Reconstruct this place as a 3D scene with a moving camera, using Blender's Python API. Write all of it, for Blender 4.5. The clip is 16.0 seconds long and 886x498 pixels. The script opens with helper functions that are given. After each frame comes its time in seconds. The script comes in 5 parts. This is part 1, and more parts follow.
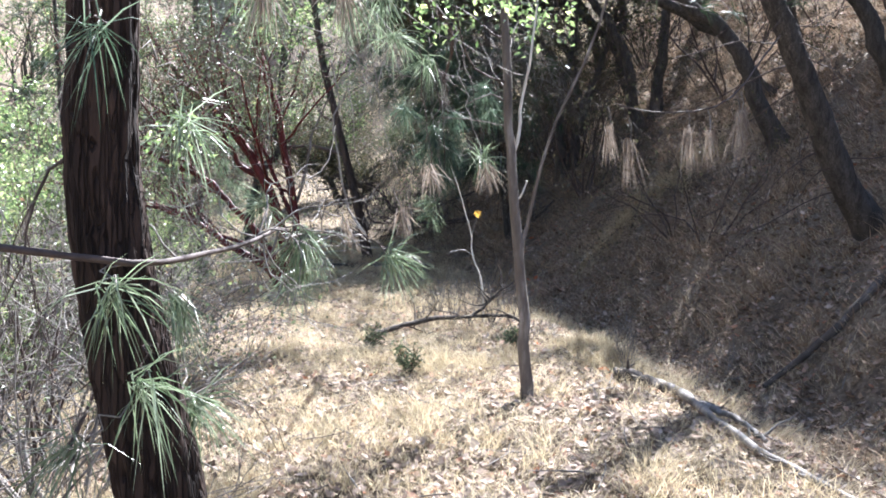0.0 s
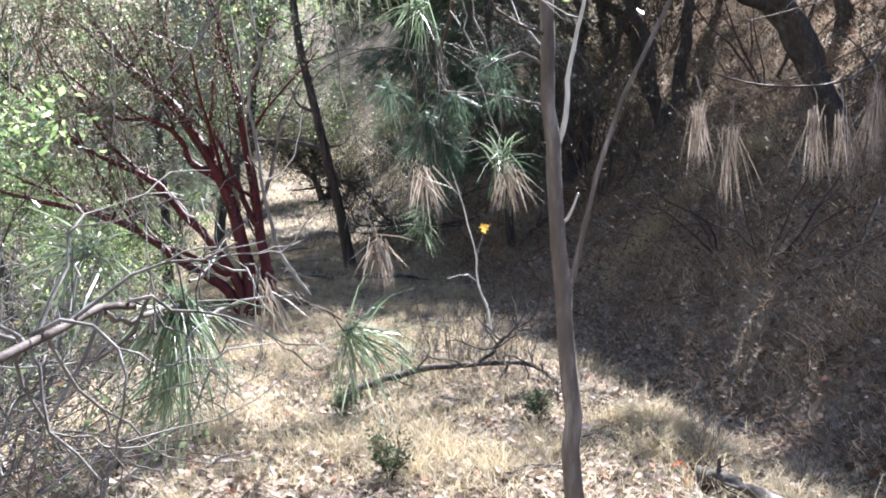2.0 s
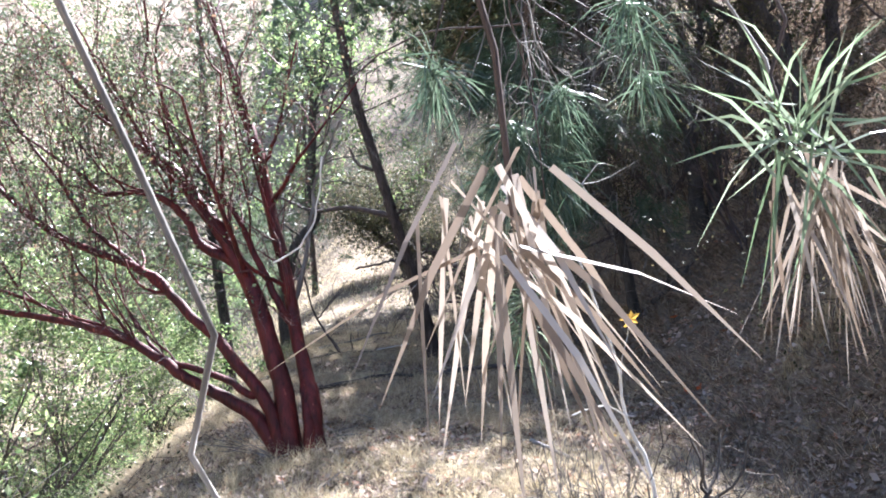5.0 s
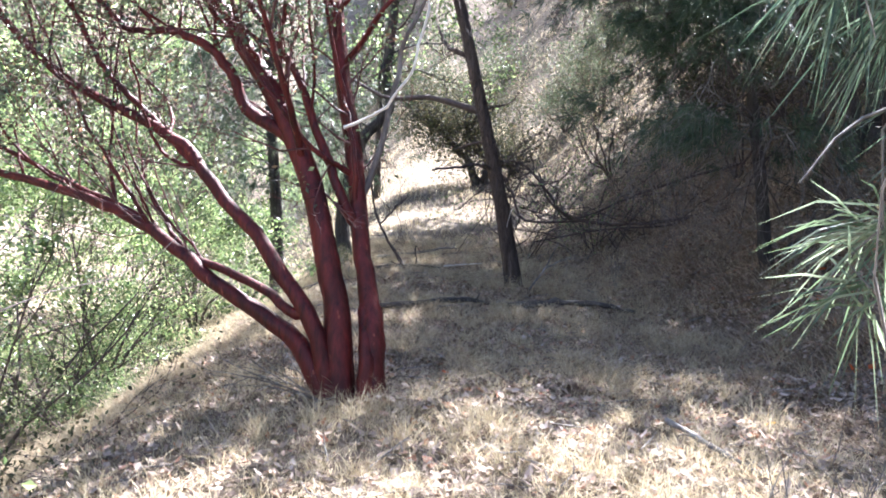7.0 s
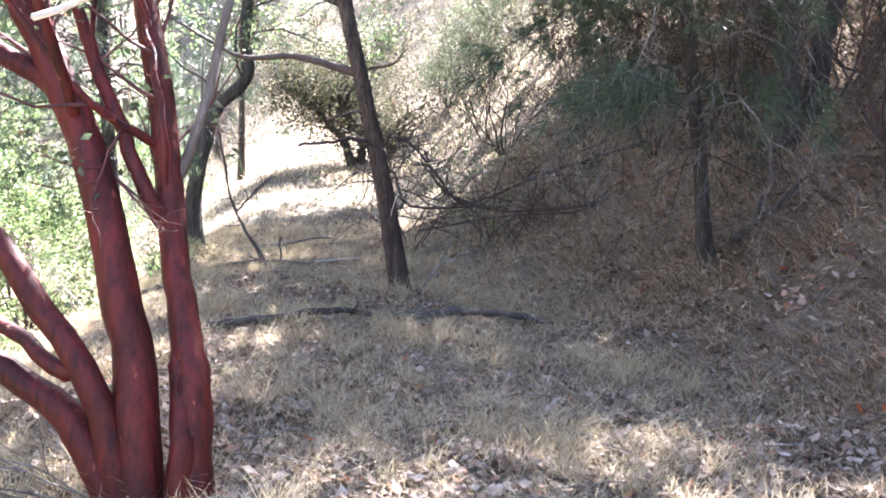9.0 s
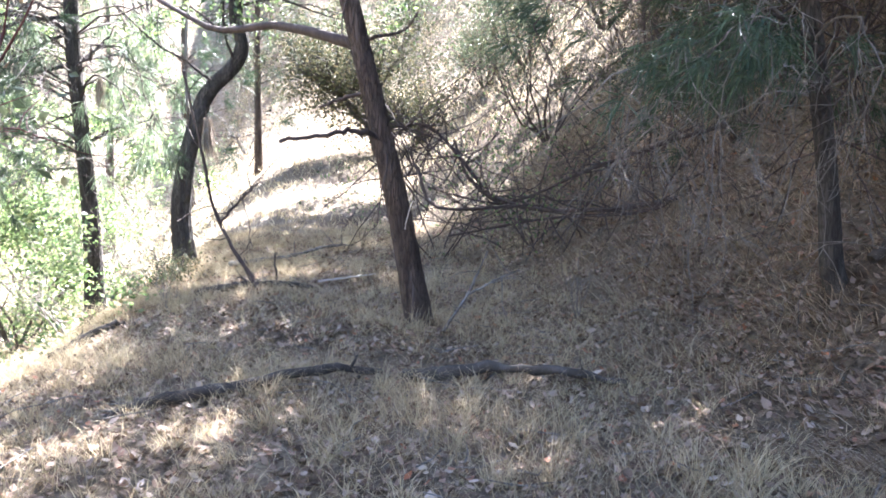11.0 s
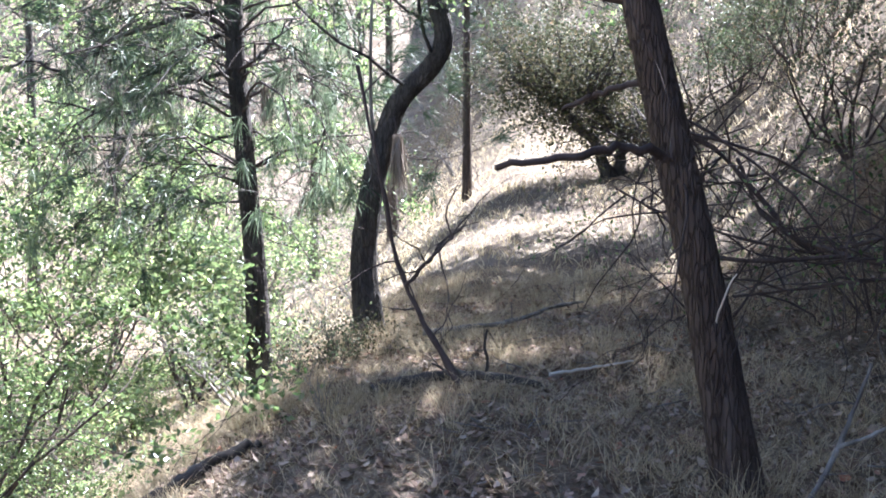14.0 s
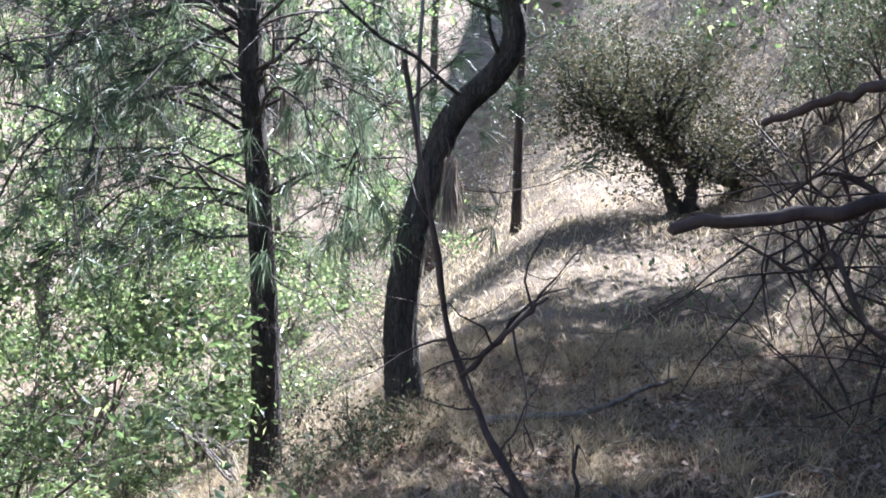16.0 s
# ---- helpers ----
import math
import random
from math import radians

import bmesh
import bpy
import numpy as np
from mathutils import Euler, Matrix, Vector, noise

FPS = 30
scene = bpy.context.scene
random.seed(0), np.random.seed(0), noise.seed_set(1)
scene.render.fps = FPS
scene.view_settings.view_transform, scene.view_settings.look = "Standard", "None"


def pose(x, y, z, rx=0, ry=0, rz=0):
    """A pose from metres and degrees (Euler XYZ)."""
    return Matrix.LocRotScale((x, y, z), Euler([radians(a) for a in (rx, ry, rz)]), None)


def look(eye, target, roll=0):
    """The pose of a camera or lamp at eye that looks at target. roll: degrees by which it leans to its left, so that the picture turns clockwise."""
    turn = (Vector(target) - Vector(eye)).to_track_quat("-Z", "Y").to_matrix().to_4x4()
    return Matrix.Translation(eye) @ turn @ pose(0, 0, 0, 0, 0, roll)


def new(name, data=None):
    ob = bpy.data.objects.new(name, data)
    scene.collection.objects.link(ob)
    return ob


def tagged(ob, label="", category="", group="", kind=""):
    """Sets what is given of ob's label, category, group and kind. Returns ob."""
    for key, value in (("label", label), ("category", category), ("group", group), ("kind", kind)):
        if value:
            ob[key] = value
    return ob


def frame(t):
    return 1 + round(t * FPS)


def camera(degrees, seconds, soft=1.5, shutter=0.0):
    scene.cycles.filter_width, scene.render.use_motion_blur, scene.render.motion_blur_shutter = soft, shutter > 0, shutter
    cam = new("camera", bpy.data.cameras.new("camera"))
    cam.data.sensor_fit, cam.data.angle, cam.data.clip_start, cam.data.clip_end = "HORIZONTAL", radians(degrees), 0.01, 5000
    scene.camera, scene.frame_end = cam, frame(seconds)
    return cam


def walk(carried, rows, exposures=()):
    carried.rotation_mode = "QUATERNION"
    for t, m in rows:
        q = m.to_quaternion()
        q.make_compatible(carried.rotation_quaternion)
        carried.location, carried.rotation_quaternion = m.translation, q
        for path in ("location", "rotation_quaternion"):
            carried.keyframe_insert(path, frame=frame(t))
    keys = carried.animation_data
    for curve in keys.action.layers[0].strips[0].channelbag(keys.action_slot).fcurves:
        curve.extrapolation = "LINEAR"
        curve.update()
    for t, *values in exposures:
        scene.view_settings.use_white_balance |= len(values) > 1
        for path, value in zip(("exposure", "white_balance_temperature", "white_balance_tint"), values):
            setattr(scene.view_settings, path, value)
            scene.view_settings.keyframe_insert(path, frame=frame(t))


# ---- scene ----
cam = camera(49.3, 16.0, 1.8)
PATH = [
    (0, pose(-0.617, -6.524, 1.482, 86.55, -0.60, -6.45)),
    (0.5, pose(-0.562, -5.953, 1.487, 87.57, -1.19, -7.92)),
    (1, pose(-0.502, -5.379, 1.555, 86.47, -1.11, -8.22)),
    (1.5, pose(-0.457, -4.779, 1.567, 85.59, -0.07, -9.29)),
    (2, pose(-0.382, -4.112, 1.576, 86.26, -0.63, -6.95)),
    (2.5, pose(-0.301, -3.555, 1.609, 85.24, -0.51, -5.05)),
    (3, pose(-0.225, -2.999, 1.633, 84.74, 0.40, -4.81)),
    (3.5, pose(-0.101, -2.373, 1.626, 85.54, 1.25, -5.66)),
    (6, pose(-0.032, 0.267, 1.537, 91.88, 2.52, 3.59)),
    (6.5, pose(-0.237, 0.854, 1.463, 89.12, -0.42, 6.34)),
    (7, pose(-0.395, 1.348, 1.461, 85.32, -2.11, 2.15)),
    (7.5, pose(-0.462, 1.898, 1.468, 84.19, -1.80, -2.22)),
    (8, pose(-0.519, 2.370, 1.437, 85.14, -1.14, -8.38)),
    (8.5, pose(-0.477, 2.978, 1.385, 83.82, -1.33, -8.79)),
    (9, pose(-0.419, 3.559, 1.421, 84.43, -2.27, -5.24)),
    (11.5, pose(-0.087, 6.467, 1.552, 83.20, -0.71, -2.07)),
    (12, pose(-0.118, 7.071, 1.593, 85.28, -2.37, 1.24)),
    (12.5, pose(-0.176, 7.565, 1.575, 86.16, -0.86, 1.12)),
    (13, pose(-0.232, 8.126, 1.570, 85.78, -1.77, 5.37)),
    (13.5, pose(-0.403, 8.600, 1.523, 84.98, -1.21, 9.79)),
    (14, pose(-0.515, 9.049, 1.516, 84.36, 0.11, 9.47)),
    (14.5, pose(-0.637, 9.541, 1.546, 85.73, 0.22, 11.07)),
    (15, pose(-0.853, 10.049, 1.492, 85.72, -1.80, 13.16)),
    (15.5, pose(-0.975, 10.497, 1.508, 85.77, 1.07, 12.02)),
    (16, pose(-1.029, 10.943, 1.554, 85.76, -1.71, 11.66)),
]
walk(cam, PATH, exposures=[(0, 2.55, 5850, 14), (3.5, 2.7, 5850, 14), (6.0, 3.05, 5750, 17), (7.0, 3.25, 5850, 17), (8.0, 3.85, 6050, 19), (9.0, 4.1, 6050, 19), (11.5, 4.05, 5900, 17), (13.0, 3.5, 5750, 17), (14.5, 2.85, 5600, 17), (16, 2.55, 5550, 17)])

# ---- world and sun ----
SUN_AZ = -30.0   # degrees left of +y
SUN_EL = 48.0
world = bpy.data.worlds.new("sky")
scene.world = world
world.use_nodes = True
wn = world.node_tree.nodes
sky = wn.new("ShaderNodeTexSky")
sky.sky_type, sky.sun_disc = "NISHITA", False
sky.sun_elevation, sky.sun_rotation = radians(SUN_EL), radians(-SUN_AZ)
world.node_tree.links.new(sky.outputs[0], wn["Background"].inputs[0])
wn["Background"].inputs[1].default_value = 0.056
sun = new("sun", bpy.data.lights.new("sun", "SUN"))
sun.data.energy, sun.data.angle, sun.data.color = 5.0, radians(0.55), (1.0, 0.97, 0.92)
_se, _sa = radians(SUN_EL), radians(SUN_AZ)
SUN_DIR = Vector((-math.sin(_sa) * math.cos(_se), math.cos(_sa) * math.cos(_se), math.sin(_se)))
sun.matrix_world = look(SUN_DIR * 60, (0, 0, 0))


# ---- materials ----
def node_material(name):
    m = bpy.data.materials.new(name)
    m.use_nodes = True
    nt = m.node_tree
    return m, nt, nt.nodes["Principled BSDF"], nt.nodes["Material Output"]


def ramp(nt, stops, fac):
    r = nt.nodes.new("ShaderNodeValToRGB")
    el = r.color_ramp.elements
    while len(el) < len(stops):
        el.new(0.5)
    for e, (p, c) in zip(el, stops):
        e.position, e.color = p, (*c, 1)
    nt.links.new(fac, r.inputs[0])
    return r.outputs[0]


def coords(nt, scale=(1, 1, 1)):
    g = nt.nodes.new("ShaderNodeNewGeometry")
    mp = nt.nodes.new("ShaderNodeMapping")
    mp.inputs["Scale"].default_value = scale
    nt.links.new(g.outputs["Position"], mp.inputs[0])
    return mp.outputs[0]


def noise_tex(nt, vec, scale, detail=5.0, rough=0.6):
    n = nt.nodes.new("ShaderNodeTexNoise")
    n.inputs["Scale"].default_value, n.inputs["Detail"].default_value = scale, detail
    n.inputs["Roughness"].default_value = rough
    nt.links.new(vec, n.inputs["Vector"])
    return n.outputs[0]


def mixed(nt, a, b, fac, mode="MIX"):
    m = nt.nodes.new("ShaderNodeMix")
    m.data_type, m.blend_type = "RGBA", mode
    for sock, v in ((m.inputs[6], a), (m.inputs[7], b)):
        if isinstance(v, tuple):
            sock.default_value = (*v, 1)
        else:
            nt.links.new(v, sock)
    if isinstance(fac, (int, float)):
        m.inputs[0].default_value = fac
    else:
        nt.links.new(fac, m.inputs[0])
    return m.outputs[2]


def bumped(nt, bsdf, height, strength, dist):
    b = nt.nodes.new("ShaderNodeBump")
    b.inputs["Strength"].default_value, b.inputs["Distance"].default_value = strength, dist
    nt.links.new(height, b.inputs["Height"])
    nt.links.new(b.outputs[0], bsdf.inputs["Normal"])


def ground_material():
    m, nt, b, _ = node_material("dry_ground")
    v = coords(nt)
    fine = ramp(nt, [(0.25, (0.09, 0.075, 0.062)), (0.45, (0.21, 0.175, 0.14)), (0.6, (0.34, 0.295, 0.235)), (0.8, (0.50, 0.45, 0.36))],
                noise_tex(nt, v, 22, 8, 0.7))
    big = ramp(nt, [(0.35, (0.55, 0.50, 0.46)), (0.65, (1.0, 0.98, 0.93))], noise_tex(nt, v, 0.9, 4))
    nt.links.new(mixed(nt, fine, big, 1.0, "MULTIPLY"), b.inputs["Base Color"])
    b.inputs["Roughness"].default_value = 0.95
    b.inputs["Specular IOR Level"].default_value = 0.1
    bumped(nt, b, noise_tex(nt, v, 30, 8, 0.75), 0.9, 0.05)
    return m


def blade_material(name, stops, translucent=0.3, rough=0.7, spec=0.3, per="island", sap=None):
    """Thin leaves, blades and needles: each has its own tone; part of the light passes through."""
    m, nt, b, out = node_material(name)
    if per == "island":
        g = nt.nodes.new("ShaderNodeNewGeometry")
        fac = g.outputs["Random Per Island"]
    else:
        g = nt.nodes.new("ShaderNodeObjectInfo")
        fac = g.outputs["Random"]
    col = ramp(nt, stops, fac)
    patch = ramp(nt, [(0.3, (0.72, 0.72, 0.72)), (0.7, (1.0, 1.0, 1.0))], noise_tex(nt, coords(nt), 3.0, 3))
    col = mixed(nt, col, patch, 1.0, "MULTIPLY")
    nt.links.new(col, b.inputs["Base Color"])
    b.inputs["Roughness"].default_value, b.inputs["Specular IOR Level"].default_value = rough, spec
    tr = nt.nodes.new("ShaderNodeBsdfTranslucent")
    nt.links.new(mixed(nt, col, sap, 1.0, "MULTIPLY") if sap else col, tr.inputs[0])
    mx = nt.nodes.new("ShaderNodeMixShader")
    mx.inputs[0].default_value = translucent
    nt.links.new(b.outputs[0], mx.inputs[1])
    nt.links.new(tr.outputs[0], mx.inputs[2])
    nt.links.new(mx.outputs[0], out.inputs[0])
    return m


def bark_material(name, dark, light, plate=26.0, stretch=0.22, depth=0.02, rough=0.9):
    """Furrowed bark: plates drawn out along the trunk, with dark furrows and grain."""
    m, nt, b, _ = node_material(name)
    v0 = coords(nt, (1, 1, stretch))
    wob = nt.nodes.new("ShaderNodeVectorMath")
    wob.operation = "MULTIPLY_ADD"
    wn_ = nt.nodes.new("ShaderNodeTexNoise")
    wn_.inputs["Scale"].default_value, wn_.inputs["Detail"].default_value = 18, 3
    nt.links.new(v0, wn_.inputs["Vector"])
    nt.links.new(wn_.outputs["Color"], wob.inputs[0])
    wob.inputs[1].default_value = (0.05, 0.05, 0.05)
    nt.links.new(v0, wob.inputs[2])
    v = wob.outputs[0]
    vo = nt.nodes.new("ShaderNodeTexVoronoi")
    vo.feature = "DISTANCE_TO_EDGE"
    vo.inputs["Scale"].default_value = plate
    nt.links.new(v, vo.inputs["Vector"])
    furrow = ramp(nt, [(0.0, (0, 0, 0)), (0.14, (1, 1, 1))], vo.outputs["Distance"])
    grain = ramp(nt, [(0.3, dark), (0.7, light)], noise_tex(nt, v, 14, 6))
    nt.links.new(mixed(nt, mixed(nt, tuple(0.55 * c for c in dark), grain, furrow), grain, 0.45), b.inputs["Base Color"])
    b.inputs["Roughness"].default_value, b.inputs["Specular IOR Level"].default_value = rough, 0.2
    h = mixed(nt, furrow, noise_tex(nt, v, 50, 4), 0.35)
    bumped(nt, b, h, 1.0, depth)
    return m


def smooth_bark(name, stops, scale, rough, stretch=0.25, bump=0.01, spec=0.4):
    m, nt, b, _ = node_material(name)
    v = coords(nt, (1, 1, stretch))
    n = noise_tex(nt, v, scale, 6, 0.65)
    nt.links.new(ramp(nt, stops, n), b.inputs["Base Color"])
    b.inputs["Roughness"].default_value, b.inputs["Specular IOR Level"].default_value = rough, spec
    bumped(nt, b, noise_tex(nt, v, scale * 3, 5), 0.6, bump)
    return m


def peeling_bark(name, deep, red, peel):
    """Smooth red bark with dark streaks and small curls of paler peel."""
    m, nt, b, _ = node_material(name)
    streak = noise_tex(nt, coords(nt, (1, 1, 0.12)), 26, 6, 0.7)
    blotch = noise_tex(nt, coords(nt, (1, 1, 0.4)), 5, 4)
    flake = noise_tex(nt, coords(nt, (1, 1, 0.3)), 17, 5, 0.65)
    col = ramp(nt, [(0.3, deep), (0.55, red), (0.75, tuple(1.5 * c for c in red))], streak)
    col = mixed(nt, col, ramp(nt, [(0.35, (0.45, 0.42, 0.42)), (0.6, (1.0, 1.0, 1.0))], blotch), 1.0, "MULTIPLY")
    spot = ramp(nt, [(0.64, (0, 0, 0)), (0.70, (1, 1, 1))], flake)
    nt.links.new(mixed(nt, col, peel, spot), b.inputs["Base Color"])
    b.inputs["Roughness"].default_value, b.inputs["Specular IOR Level"].default_value = 0.55, 0.3
    bumped(nt, b, mixed(nt, streak, spot, 0.35), 0.8, 0.012)
    return m


M_GROUND = ground_material()
M_GRASS = blade_material("dry_grass", [(0.0, (0.38, 0.30, 0.18)), (0.4, (0.62, 0.52, 0.335)), (0.8, (0.80, 0.70, 0.49)), (1.0, (0.48, 0.41, 0.25))], 0.45, 0.7, 0.2)
M_HAY = blade_material("matted_hay", [(0.0, (0.30, 0.23, 0.145)), (0.4, (0.51, 0.41, 0.27)), (0.8, (0.67, 0.565, 0.395)), (1.0, (0.42, 0.345, 0.225))], 0.4, 0.8, 0.12)
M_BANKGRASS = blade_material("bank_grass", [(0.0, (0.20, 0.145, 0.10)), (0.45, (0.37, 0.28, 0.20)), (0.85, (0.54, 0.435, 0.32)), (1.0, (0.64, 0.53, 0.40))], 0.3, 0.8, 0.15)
M_PALELEAF = blade_material("pale_fallen_leaves", [(0.0, (0.40, 0.29, 0.225)), (0.4, (0.58, 0.46, 0.385)), (0.8, (0.72, 0.62, 0.54)), (0.9, (0.45, 0.19, 0.10)), (1.0, (0.55, 0.32, 0.19))], 0.25, 0.55, 0.3)
M_LITTER = blade_material("leaf_litter", [(0.0, (0.13, 0.092, 0.068)), (0.35, (0.26, 0.19, 0.14)), (0.65, (0.40, 0.31, 0.245)), (0.86, (0.55, 0.46, 0.385)), (0.95, (0.42, 0.18, 0.09)), (1.0, (0.56, 0.47, 0.38))], 0.2, 0.65, 0.25)
M_PINEBARK = bark_material("pine_bark", (0.060, 0.045, 0.038), (0.15, 0.118, 0.10), 50, 0.13)
M_ROUGHBARK = bark_material("rough_pine_bark", (0.014, 0.010, 0.009), (0.072, 0.047, 0.037), 40, 0.07, 0.035)
M_OAKBARK = bark_material("grey_bark", (0.040, 0.035, 0.032), (0.125, 0.114, 0.103), 44, 0.22, 0.012)
M_STEMBARK = smooth_bark("young_bark", [(0.3, (0.07, 0.058, 0.05)), (0.52, (0.13, 0.11, 0.095)), (0.72, (0.30, 0.28, 0.26))], 11, 0.8)
M_RED = peeling_bark("red_bark", (0.028, 0.004, 0.0035), (0.115, 0.014, 0.011), (0.27, 0.075, 0.045))
M_REDTWIG = smooth_bark("red_twig_bark", [(0.3, (0.050, 0.018, 0.016)), (0.7, (0.15, 0.055, 0.048))], 12, 0.65)
M_TWIG = smooth_bark("twig_bark", [(0.3, (0.035, 0.024, 0.021)), (0.7, (0.09, 0.066, 0.058))], 12, 0.75)
M_DEAD = smooth_bark("dead_wood", [(0.3, (0.07, 0.062, 0.055)), (0.5, (0.17, 0.155, 0.14)), (0.72, (0.36, 0.34, 0.31))], 10, 0.85, 0.2, 0.012)
M_LOG = smooth_bark("rotten_wood", [(0.25, (0.025, 0.021, 0.018)), (0.55, (0.075, 0.064, 0.055)), (0.8, (0.19, 0.17, 0.155))], 8, 0.95, 0.6, 0.02)
M_PALE = smooth_bark("bleached_wood", [(0.3, (0.45, 0.42, 0.37)), (0.7, (0.72, 0.69, 0.63))], 10, 0.7)
M_NEEDLE = blade_material("pine_needles", [(0.0, (0.10, 0.15, 0.08)), (0.5, (0.19, 0.26, 0.15)), (1.0, (0.40, 0.47, 0.33))], 0.48, 0.35, 0.6)
# darker copy of pine_needles: the shade on hanging tufts is in its colour
M_SHADENEEDLE = blade_material("shaded_needles", [(0.0, (0.04, 0.075, 0.045)), (0.5, (0.085, 0.135, 0.085)), (1.0, (0.18, 0.24, 0.165))], 0.4, 0.4, 0.5)
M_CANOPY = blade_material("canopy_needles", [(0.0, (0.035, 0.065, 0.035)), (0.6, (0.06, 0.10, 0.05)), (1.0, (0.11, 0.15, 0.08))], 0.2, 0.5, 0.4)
M_DRYNEEDLE = blade_material("dry_needles", [(0.0, (0.19, 0.145, 0.11)), (0.5, (0.33, 0.27, 0.215)), (1.0, (0.54, 0.475, 0.41))], 0.25, 0.6, 0.3)
M_LEAF = blade_material("broad_leaves", [(0.0, (0.05, 0.08, 0.04)), (0.5, (0.13, 0.18, 0.10)), (0.85, (0.23, 0.28, 0.16)), (1.0, (0.42, 0.43, 0.28))], 0.5, 0.26, 0.8, sap=(1.9, 2.0, 1.4))
M_MZLEAF = blade_material("manzanita_leaves", [(0.0, (0.06, 0.085, 0.045)), (0.5, (0.12, 0.155, 0.08)), (0.9, (0.20, 0.24, 0.13)), (1.0, (0.35, 0.20, 0.12))], 0.4, 0.45, 0.5)
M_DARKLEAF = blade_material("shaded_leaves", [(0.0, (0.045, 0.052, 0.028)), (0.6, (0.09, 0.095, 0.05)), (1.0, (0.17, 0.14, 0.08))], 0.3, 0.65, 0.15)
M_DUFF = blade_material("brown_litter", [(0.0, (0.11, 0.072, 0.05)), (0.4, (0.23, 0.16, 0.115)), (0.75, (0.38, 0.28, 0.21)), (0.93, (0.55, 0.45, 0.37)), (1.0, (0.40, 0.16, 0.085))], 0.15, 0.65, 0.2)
M_YELLOW = blade_material("yellow_leaf", [(0.0, (0.75, 0.42, 0.07)), (1.0, (0.85, 0.55, 0.12))], 0.45, 0.6, 0.2)
M_RUST = blade_material("rust_leaf", [(0.0, (0.65, 0.14, 0.05)), (1.0, (0.75, 0.22, 0.07))], 0.4, 0.6, 0.2)

# ---- mesh helpers ----
RNG = np.random.default_rng(11)


def softp(u, w):
    return w * np.logaddexp(0.0, np.asarray(u, float) / w)


def clods(x, y):
    """Uneven lumps of earth, from a metre down to a hand's breadth."""
    u = x + 0.35 * np.sin(1.7 * y + 0.9 * np.sin(1.1 * x))
    v = y + 0.35 * np.sin(1.9 * x + 0.8 * np.sin(1.3 * y) + 2)
    return (0.5 * np.sin(2.3 * u + 1.1 * v) * np.sin(2.9 * v - 1.3 * u + 0.7) + 0.32 * np.sin(5.3 * u - 3.7 * v + 1) * np.sin(4.9 * v + 4.1 * u)
            + 0.20 * np.sin(9.7 * u + 8.3 * v) * np.sin(11.1 * v - 7.9 * u + 2))


def height(x, y):
    """The lie of the land: a narrow level ridge, a hollow and a bank on the right, a drop on the left, a rise ahead."""
    x, y = np.asarray(x, float), np.asarray(y, float)
    xr = 3.2 - 0.112 * np.clip(y - 3, 0, 8) - 0.19 * np.clip(y - 11.5, 0, 11)
    tan_r = 0.78 + 0.10 * np.clip((y - 12) / 8, 0, 1)
    right = softp(x - xr, 0.30) * tan_r
    right = 22 * np.tanh(right / 22)
    hollow = -0.42 * np.exp(-(((x - xr + 0.35) / 0.75) ** 2)) / (1 + np.exp((y - 7.5) / 1.2))
    xl = -2.3 - 0.05 * np.clip(y - 4, -8, 14) + 0.2 * np.clip((y - 12) / 4, 0, 1)
    drop = softp(xl - x, 0.40) * 0.85
    left = -3.2 * np.tanh(drop / 3.2) + 0.55 * softp(-x - 15, 2.0)
    ahead = 0.17 * softp(y - 21.5, 1.0) + 0.40 * softp(y - 36, 2.0)
    ahead = ahead / (1 + np.exp(-(x + 6.5) / 1.2)) + 0.45 * softp(y - 44, 3.0) / (1 + np.exp((x + 6.5) / 1.2))
    crown = 0.08 * np.exp(-((y + 0.5) / 4.0) ** 2)
    small = 0.030 * np.sin(1.9 * x + 0.7 * y + 0.5) * np.cos(1.3 * y - 0.6 * x) + 0.016 * np.sin(4.3 * x - 2.9 * y) + 0.010 * np.sin(7.7 * y + 5.1 * x + 1)
    rough = 0.25 * np.clip(np.abs(x) / 14, 0, 1) * np.sin(0.55 * x + 1.1) * np.sin(0.5 * y + 0.4)
    bank = 1 / (1 + np.exp(-(x - xr + 0.3) / 0.4)) * np.clip((13 - x) / 4, 0, 1)
    mound = 0.11 * np.exp(-((x - 1.62) ** 2 + (y - 1.35) ** 2) / 0.16)
    ledge = 0.22 * np.exp(-((y - 7.7) / 0.45) ** 2) * np.clip((x - 2.9) / 0.6, 0, 1) * np.clip((5.6 - x) / 0.6, 0, 1)
    return right + hollow + left + ahead + crown + small + rough + (0.02 + 0.12 * bank) * clods(x, y) + mound + ledge


def gz(x, y):
    return float(height(x, y))


def mesh_of(name, V, F, mat, smooth=True):
    """A mesh from an (n, 3) array and a list of (m, k) face arrays."""
    me = bpy.data.meshes.new(name)
    V = np.ascontiguousarray(V, dtype=np.float32)
    F = [np.asarray(f, dtype=np.int32) for f in F if len(f)]
    me.vertices.add(len(V))
    me.vertices.foreach_set("co", V.ravel())
    loops = np.concatenate([f.ravel() for f in F])
    counts = np.concatenate([np.full(len(f), f.shape[1], np.int32) for f in F])
    starts = np.concatenate([[0], np.cumsum(counts)[:-1]]).astype(np.int32)
    me.loops.add(len(loops))
    me.loops.foreach_set("vertex_index", loops)
    me.polygons.add(len(counts))
    me.polygons.foreach_set("loop_start", starts)
    me.polygons.foreach_set("loop_total", counts)
    me.update(calc_edges=True)
    me.polygons.foreach_set("use_smooth", np.full(len(counts), smooth))
    me.materials.append(mat)
    return me


